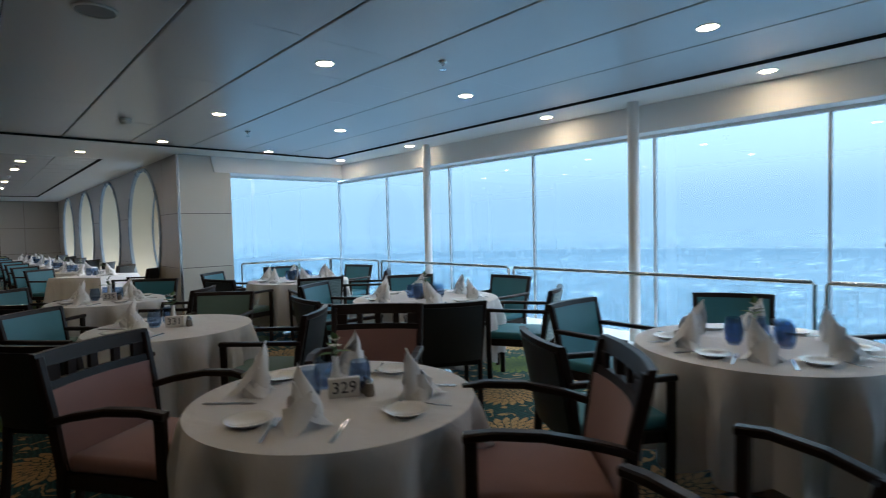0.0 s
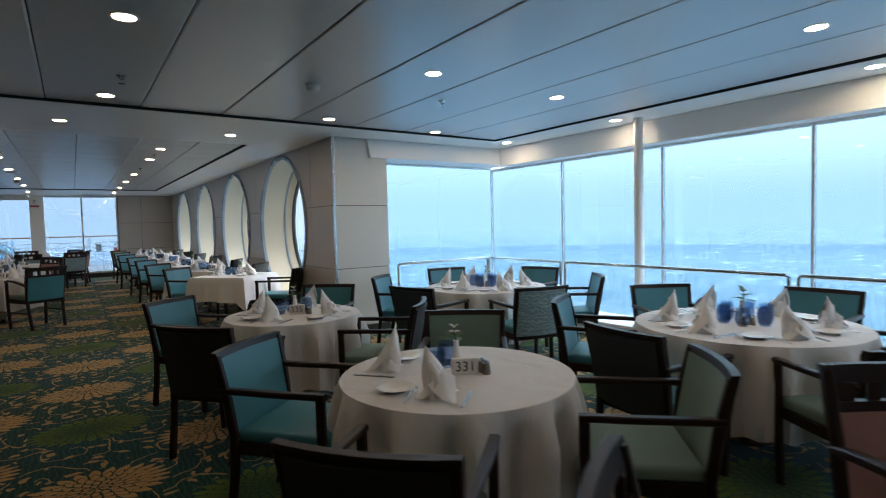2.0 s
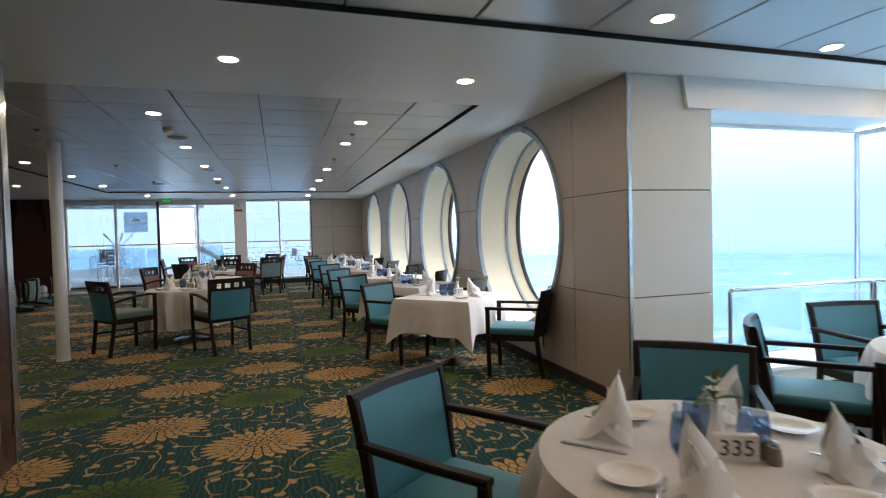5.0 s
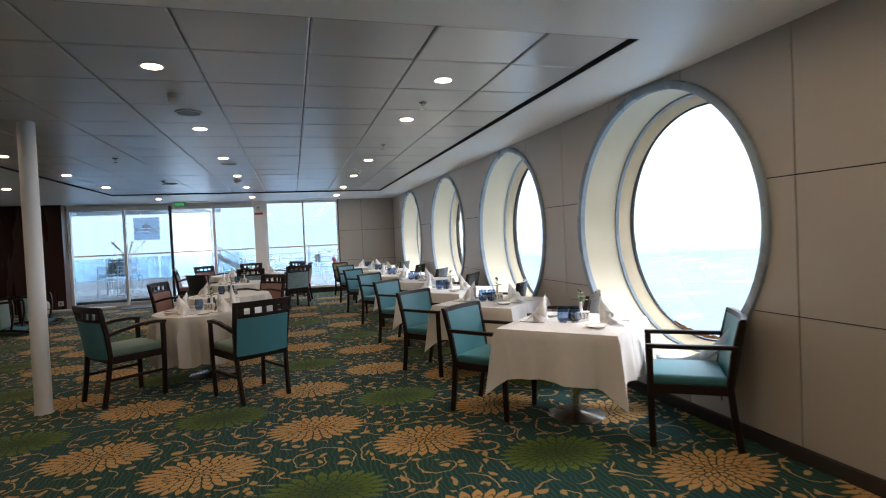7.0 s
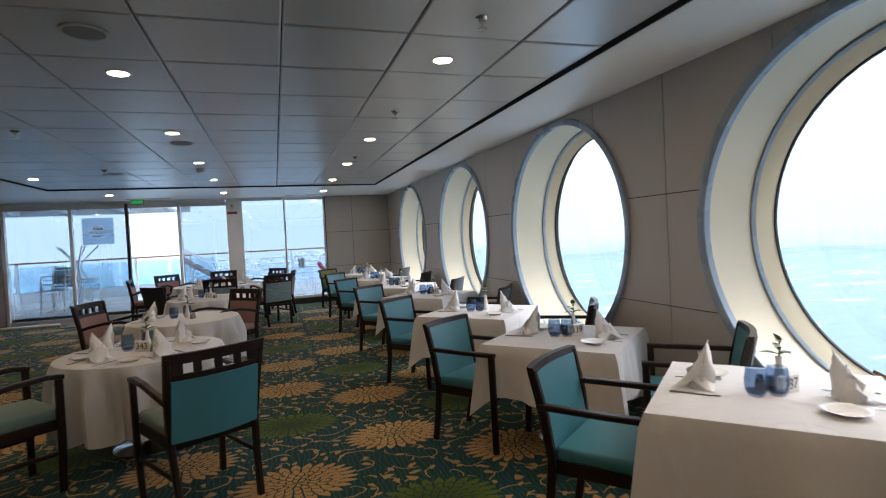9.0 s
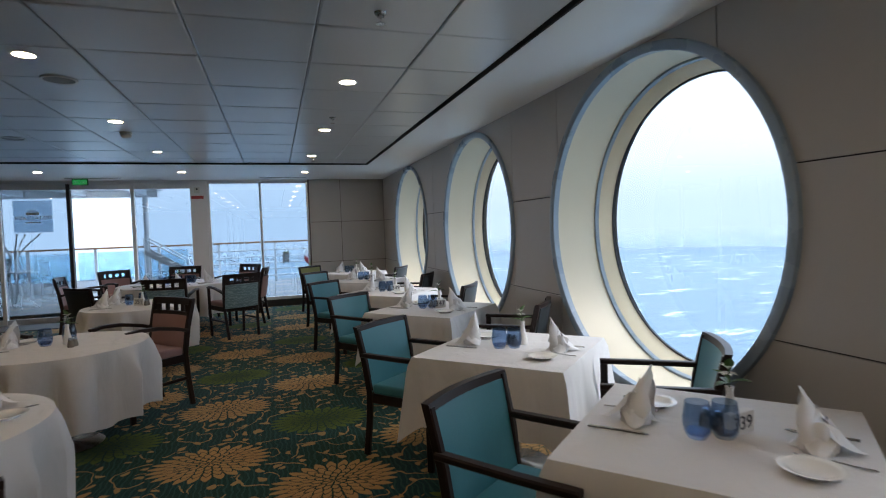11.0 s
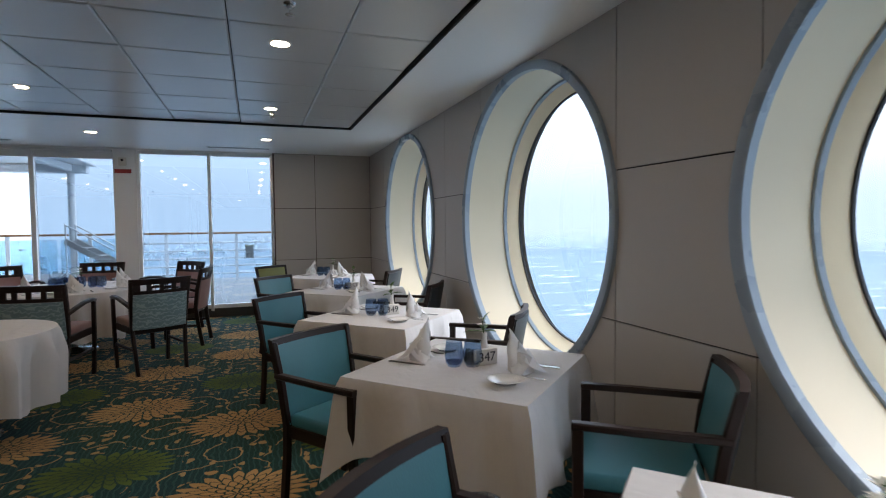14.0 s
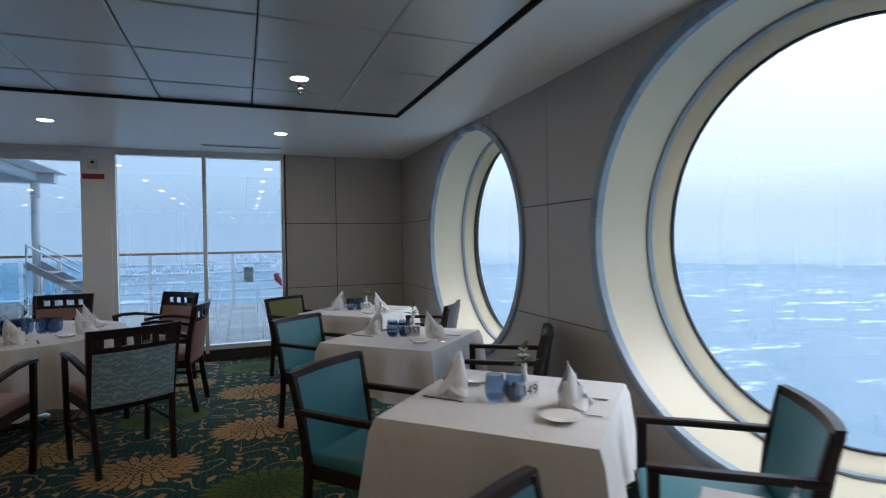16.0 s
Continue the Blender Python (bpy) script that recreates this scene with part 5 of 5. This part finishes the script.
part("body", lathe([(0.0, 0.0), (0.020, 0.0), (0.022, 0.01), (0.017, 0.04), (0.015, 0.05)], 16), M_PEPPER, shk, "", True)
part("cap", lathe([(0.016, 0.05), (0.016, 0.058), (0.010, 0.066), (0.0, 0.068)], 16), M_CHROME, shk, "", True)
vase = root("bud_vase", "white bud vase with a leafy stem and pale blossom", "vase", "bud vases", FAR)
part("body", lathe([(0.0, 0.0), (0.026, 0.0), (0.029, 0.012), (0.028, 0.040), (0.017, 0.085), (0.012, 0.125), (0.015, 0.145), (0.012, 0.145), (0.010, 0.12)], 20), M_CHINA, vase, "", True)
stem = part("stem", sweep([(0, 0, 0.08), (0.003, 0.002, 0.15), (0.008, 0.0, 0.18), (0.010, 0.006, 0.215)], disc_section(0.0028, 6)), M_GREEN, vase)


def leaf_mesh(length, width, bend):
    bm = bmesh.new()
    N, rows = 6, []
    for i in range(N + 1):
        w = i / N
        hw = width * math.sin(math.pi * min(0.98, w * 0.92 + 0.05)) * 0.5
        z = -bend * w * w
        rows.append([bm.verts.new((length * w, -hw, z + hw * 0.4)), bm.verts.new((length * w, 0, z)), bm.verts.new((length * w, hw, z + hw * 0.4))])
    for a, b in zip(rows, rows[1:]):
        for k in range(2):
            bm.faces.new((a[k], b[k], b[k + 1], a[k + 1]))
    return bm


for k, (z, az, up, ln) in enumerate(((0.148, 20, 12, 0.095), (0.150, 155, 20, 0.085), (0.155, 265, 26, 0.07), (0.165, 75, 45, 0.06), (0.20, 190, 72, 0.06))):
    lf = part("leaf", leaf_mesh(ln, 0.032, 0.02), M_GREEN, stem)
    lf.matrix_basis = pose(0.008, 0.002, z, 0, -up, az)
for k in range(14):
    lf = part("petal", leaf_mesh(0.032, 0.016, 0.008), M_PETAL, stem)
    lf.matrix_basis = pose(0.009, 0.005, 0.185 + 0.018 * (k % 2), 0, -18 - 30 * (k % 2), k * 51)

PROPS = {"napkin": nap, "plate": plate, "tumbler": tum, "knife": knife, "fork": fork, "shaker": shk, "vase": vase}
MASTERS.extend(PROPS.values())
ZT = 0.728


class Table:
    """Sets things on a table in its own axes."""
    def __init__(self, x, y, turn, z=ZT):
        self.m = pose(x, y, z, 0, 0, turn)

    def put(self, kind, x, y, rz=0.0, z=0.0, rx=0.0):
        k = {"napkin": 0.98, "tumbler": 1.16}.get(kind, 1.0)
        PROPS[kind].scale = (k, k, k)
        return copy_thing(PROPS[kind], self.m @ pose(x, y, z, rx, 0, rz))

    def number(self, text, x, y, rz):
        r = root("table_number", "ivory table number block reading " + text, "table number", "table numbers", self.m @ pose(x, y, 0, 0, 0, rz))
        blk = part("block", box(-0.062, 0.062, -0.014, 0.014, 0.0, 0.078, 0.004), M_SIGN, r)
        me = letters(text, 0.066, 0.0008)
        me.materials.append(M_INK)
        for s in (0, 180):
            d = new("digits", me)
            d.parent = blk
            d.matrix_basis = pose(0, 0, 0, 0, 0, s) @ pose(0, -0.015, 0.039, 90)


rng = random.Random(7)


def setting(t, r, ang, flip=1):
    """One cover at the table's edge: napkin, knife, fork and bread plate. ang: where the guest sits."""
    a = radians(ang)
    c, s = math.cos(a), math.sin(a)

    def at(out, side):
        return out * c - side * s, out * s + side * c

    j = lambda v: rng.uniform(-v, v)
    x, y = at(r - 0.02 + j(0.015), j(0.015)); t.put("napkin", x, y, ang + 90 + j(35))
    x, y = at(r + j(0.012), 0.125 + j(0.01)); t.put("knife", x, y, ang + 180 + j(6))
    x, y = at(r + 0.01 + j(0.012), -0.115 + j(0.01)); t.put("fork", x, y, ang + 180 + j(8))
    x, y = at(r - 0.045 + j(0.015), -0.205 + j(0.01)); t.put("plate", x, y, j(180))


for i, ((x, y), tr, no) in enumerate(zip(SQUARE, TURN_SQ, ("337", "339", "", "347", "349", "353", "355"))):
    t = Table(x, y, tr)
    setting(t, 0.30, 180)
    setting(t, 0.30, 0)
    t.put("tumbler", -0.055, -0.075, 10)
    t.put("tumbler", 0.025, -0.035, 70)
    t.put("vase", 0.035, 0.085, 40 + 50 * i)
    if no:
        t.number(no, 0.065, 0.03, 48 + 10)
    t.put("shaker", 0.00, 0.035)
    t.put("shaker", -0.04, 0.05)

for k, (i, no, n0, glasses) in enumerate(((0, "329", 4, 3), (1, "331", 4, 2), (2, "335", 4, 3), (6, "343", 4, 2), (7, "", 3, 2), (8, "351", 3, 2))):
    x, y, R = ROUND[i][:3]
    t = Table(x, y, 0)
    angs = {0: (130, 222, -48, 46), 1: (130, 222), 2: (130, 222, -46, 46), 6: (150, 232, 303, 40), 7: (172,), 8: (150, 190)}[i]
    for a in angs:
        setting(t, R - 0.19, a)
    pts = ((-0.10, 0.02), (0.02, 0.11), (0.10, -0.03), (-0.03, 0.08))
    for gx, gy in pts[:glasses]:
        t.put("tumbler", gx, gy, rng.uniform(0, 180))
    t.put("vase", 0.03, 0.04, 30 + 70 * k)
    if no:
        t.number(no, 0.015, -0.045, -26)
    t.put("shaker", 0.105, -0.060)
    t.put("shaker", 0.095, -0.105)

for i in (3, 4, 5):
    x, y, R = ROUND[i][:3]
    t = Table(x, y, 0)
    for a in range(0, 360, 60):
        setting(t, R - 0.20, a + BAY_TURN[i])
    for g in range(6):
        a = radians(20 + 60 * g)
        t.put("tumbler", 0.135 * math.cos(a), 0.135 * math.sin(a), g * 40)
    t.put("vase", 0.02, 0.03, i * 60)
    t.put("shaker", -0.06, -0.02)
    t.put("shaker", -0.03, -0.06)

t = Table(-1.48, 20.42, 0)
for a in (235, 290, 345, 35):
    setting(t, 0.58, a)
for g in range(8):
    t.put("tumbler", -0.16 + 0.085 * (g % 4), -0.10 + 0.09 * (g // 4) + 0.02 * (g % 2), g * 30)
for g in range(4):
    t.put("tumbler", 0.22 + 0.08 * (g % 2), -0.06 + 0.085 * (g // 2), g * 30)
t.number("357", 0.05, -0.17, -10)
t.put("vase", 0.06, 0.05, 20)

# ---- the deck outside ----
def pipe(a, b, r, n=8):
    return sweep([a, b], disc_section(r, n))


YB = 26.6
rail = root("deck_railing", "white steel deck railing with varnished teak cap", "railing", "", pose(0, YB, 0.16))
part("cap", box(-8.8, 3.1, -0.05, 0.05, 1.10, 1.145, 0.012), M_TEAK, rail, "varnished teak cap rail")
for z in (0.18, 0.36, 0.54, 0.72, 0.90):
    part("bar", pipe((-2.1, 0, z), (3.1, 0, z), 0.022), M_DECKWHITE, rail)
for k in range(9):
    x = -8.75 + k * 1.48
    part("post", box(x - 0.035, x + 0.035, -0.025, 0.025, 0.0, 1.10, 0.006), M_DECKWHITE, rail)
for k in range(5):
    x = -8.7 + k * 1.32
    p = part("glass_panel", box(x + 0.03, x + 1.28, 0.035, 0.045, 0.30, 1.02, 0.002), M_DECKGLASS, rail)
    p.visible_shadow = False
    for zz in (0.5, 0.82):
        part("clamp", box(x + 0.60, x + 0.68, 0.02, 0.06, zz - 0.02, zz + 0.02, 0.004), M_CHROME, rail)
structure("deck_bulwark", box(-8.9, -2.2, YB + 0.08, YB + 0.16, 0.15, 0.48, 0.01), M_DECKWHITE, "low white bulwark at the deck edge", "bulwark")
side = root("deck_side_rail", "white steel side railing running aft along the deck", "railing", "", pose(3.1, YE + 0.3, 0.16))
for z in (0.18, 0.36, 0.54, 0.72, 0.90):
    part("bar", pipe((0, 0, z), (0, 4.0, z), 0.022), M_DECKWHITE, side)
part("cap", box(-0.05, 0.05, 0.0, 4.05, 1.10, 1.145, 0.012), M_TEAK, side, "varnished teak cap rail")
for k in range(4):
    part("post", box(-0.02, 0.02, 0.3 + k * 1.2, 0.35 + k * 1.2, 0.0, 1.10, 0.004), M_DECKWHITE, side)

aw = root("deck_canopy", "white deck canopy beam on a round post", "canopy", "", pose(-2.95, 25.9, 0.16))
part("pillar", lathe([(0.10, 0.0), (0.10, 0.02), (0.07, 0.03), (0.07, 2.38)], 16), M_DECKWHITE, aw, "", True)
part("beam", box(-5.5, 0.30, -0.10, 0.10, 2.38, 2.55, 0.02), M_DECKWHITE, aw)
for x in (-5.2, -3.9, -2.6, -1.3, 0.0):
    part("crossbeam", box(x - 0.06, x + 0.06, -3.3, -0.102, 2.42, 2.55, 0.015), M_DECKWHITE, aw)
part("roof", box(-5.6, 0.40, -3.35, 0.25, 2.552, 2.60, 0.01), M_DECKWHITE, aw, "white painted roof panel")

st = root("deck_stairs", "slanting teak deck ladder with white steel handrails", "stairs", "", pose(-2.3, 25.2, 0.16))
for y in (0.0, 0.62):
    part("stringer", sweep([(-0.60, y, 1.02), (0.30, y, 0.45)], bar_section(0.03, 0.11, 0.006)), M_DECK, st, "weathered side board")
    part("rail", pipe((-0.60, y, 1.34), (0.30, y, 0.77), 0.016), M_DECKWHITE, st)
    part("post", pipe((0.30, y, 0.0), (0.30, y, 0.78), 0.018), M_DECKWHITE, st)
    part("post", pipe((-0.58, y, 0.0), (-0.58, y, 1.34), 0.018), M_DECKWHITE, st)
for k in range(3):
    part("tread", box(-0.46 + 0.25 * k, -0.26 + 0.25 * k, 0.02, 0.60, 0.86 - 0.16 * k, 0.885 - 0.16 * k, 0.004), M_DECK, st)

ring_ = root("lifebuoy", "red and white lifebuoy hung on the deck railing", "lifebuoy", "", pose(1.22, YB - 0.08, 0.84, 90))
for k in range(4):
    bm = bmesh.new()
    arc = [(0.26 * math.cos(radians(90 * k + a)), 0.26 * math.sin(radians(90 * k + a)), 0) for a in range(2, 89, 12)]
    part("segment", sweep(arc, disc_section(0.055, 10)), M_RED if k % 2 == 0 else M_DECKWHITE, ring_, "", True)

# stacked deck furniture behind the glass: chairs, a bistro table and an upturned table on it
def bent(pts, r=0.014, n=6):
    """A bent tube through control points, smoothed."""
    p = [Vector(q) for q in pts]
    out = []
    for i in range(len(p) - 1):
        p0, p1, p2, p3 = p[max(i - 1, 0)], p[i], p[i + 1], p[min(i + 2, len(p) - 1)]
        for k in range(5):
            t = k / 5
            out.append(0.5 * (2 * p1 + (p2 - p0) * t + (2 * p0 - 5 * p1 + 4 * p2 - p3) * t * t + (3 * p1 - p0 - 3 * p2 + p3) * t ** 3))
    return sweep(out + [p[-1]], disc_section(r, n))


bt = root("bistro_table", "round aluminium bistro table with bowed legs on the deck", "table", "deck tables", pose(-4.78, 23.35, 0.16))
part("tabletop", lathe([(0.0, 0.72), (0.36, 0.72), (0.365, 0.735), (0.0, 0.742)], 32), M_ALU, bt, "", True)
for k in range(4):
    c, s_ = math.cos(radians(30 + 90 * k)), math.sin(radians(30 + 90 * k))
    part("leg", bent([(0.20 * c, 0.20 * s_, 0.72), (0.07 * c, 0.07 * s_, 0.48), (0.10 * c, 0.10 * s_, 0.28), (0.34 * c, 0.34 * s_, 0.012)]), M_ALU, bt)
up = root("upturned_table", "aluminium bistro table turned upside down on another", "table", "deck tables", pose(-4.80, 23.36, 0.903))
part("tabletop", lathe([(0.0, 0.0), (0.33, 0.0), (0.335, 0.012), (0.0, 0.018)], 32), M_ALU, up, "", True)
for k in range(5):
    c, s_ = math.cos(radians(12 + 72 * k)), math.sin(radians(12 + 72 * k))
    leg = part("leg", bent([(0.16 * c, 0.16 * s_, 0.015), (0.06 * c, 0.06 * s_, 0.22), (0.12 * c, 0.12 * s_, 0.42), (0.42 * c, 0.42 * s_, 0.74)]), M_ALU, up)
    foot_ = part("foot_cap", lathe([(0.0, -0.012), (0.022, -0.012), (0.022, 0.012), (0.0, 0.012)], 10), M_GASKET, leg)
    foot_.matrix_basis = pose(0.42 * c, 0.42 * s_, 0.745)
for k in range(3):
    ch = root("deck_chair", "aluminium deck chair stacked with others", "chair", "stacked deck chairs", pose(-5.22, 23.30 + 0.035 * k, 0.16 + 0.09 * k, 0, 0, 172))
    for s_ in (-1, 1):
        part("leg", bent([(s_ * 0.25, 0.26, 0.012), (s_ * 0.245, 0.22, 0.30), (s_ * 0.25, 0.20, 0.62), (s_ * 0.25, 0.05, 0.66), (s_ * 0.24, -0.22, 0.64)]), M_ALU, ch)
        part("leg", bent([(s_ * 0.24, -0.30, 0.012), (s_ * 0.235, -0.22, 0.30), (s_ * 0.23, -0.22, 0.55), (s_ * 0.22, -0.30, 0.86)]), M_ALU, ch)
    for j in range(5):
        part("slat", box(-0.22, 0.22, -0.20 + 0.09 * j, -0.125 + 0.09 * j, 0.425, 0.437, 0.003), M_ALU, ch)
    for j in range(4):
        part("back_slat", box(-0.21, 0.21, -0.262 - 0.020 * j, -0.250 - 0.020 * j, 0.56 + 0.075 * j, 0.615 + 0.075 * j, 0.003), M_GREYVENT, ch)
bin_ = root("deck_bin", "small grey waste box fixed to the deck railing", "bin", "", pose(0.42, YB - 0.12, 0.84))
part("body", box(-0.09, 0.09, -0.07, 0.06, -0.16, 0.12, 0.01), M_GREYVENT, bin_)
part("lid", box(-0.10, 0.10, -0.08, 0.06, 0.121, 0.145, 0.006), M_OLIVE, bin_)


# the patterns that the chairs were copied from are no longer needed
for master in MASTERS:
    for o in (*master.children_recursive, master):
        bpy.data.objects.remove(o)
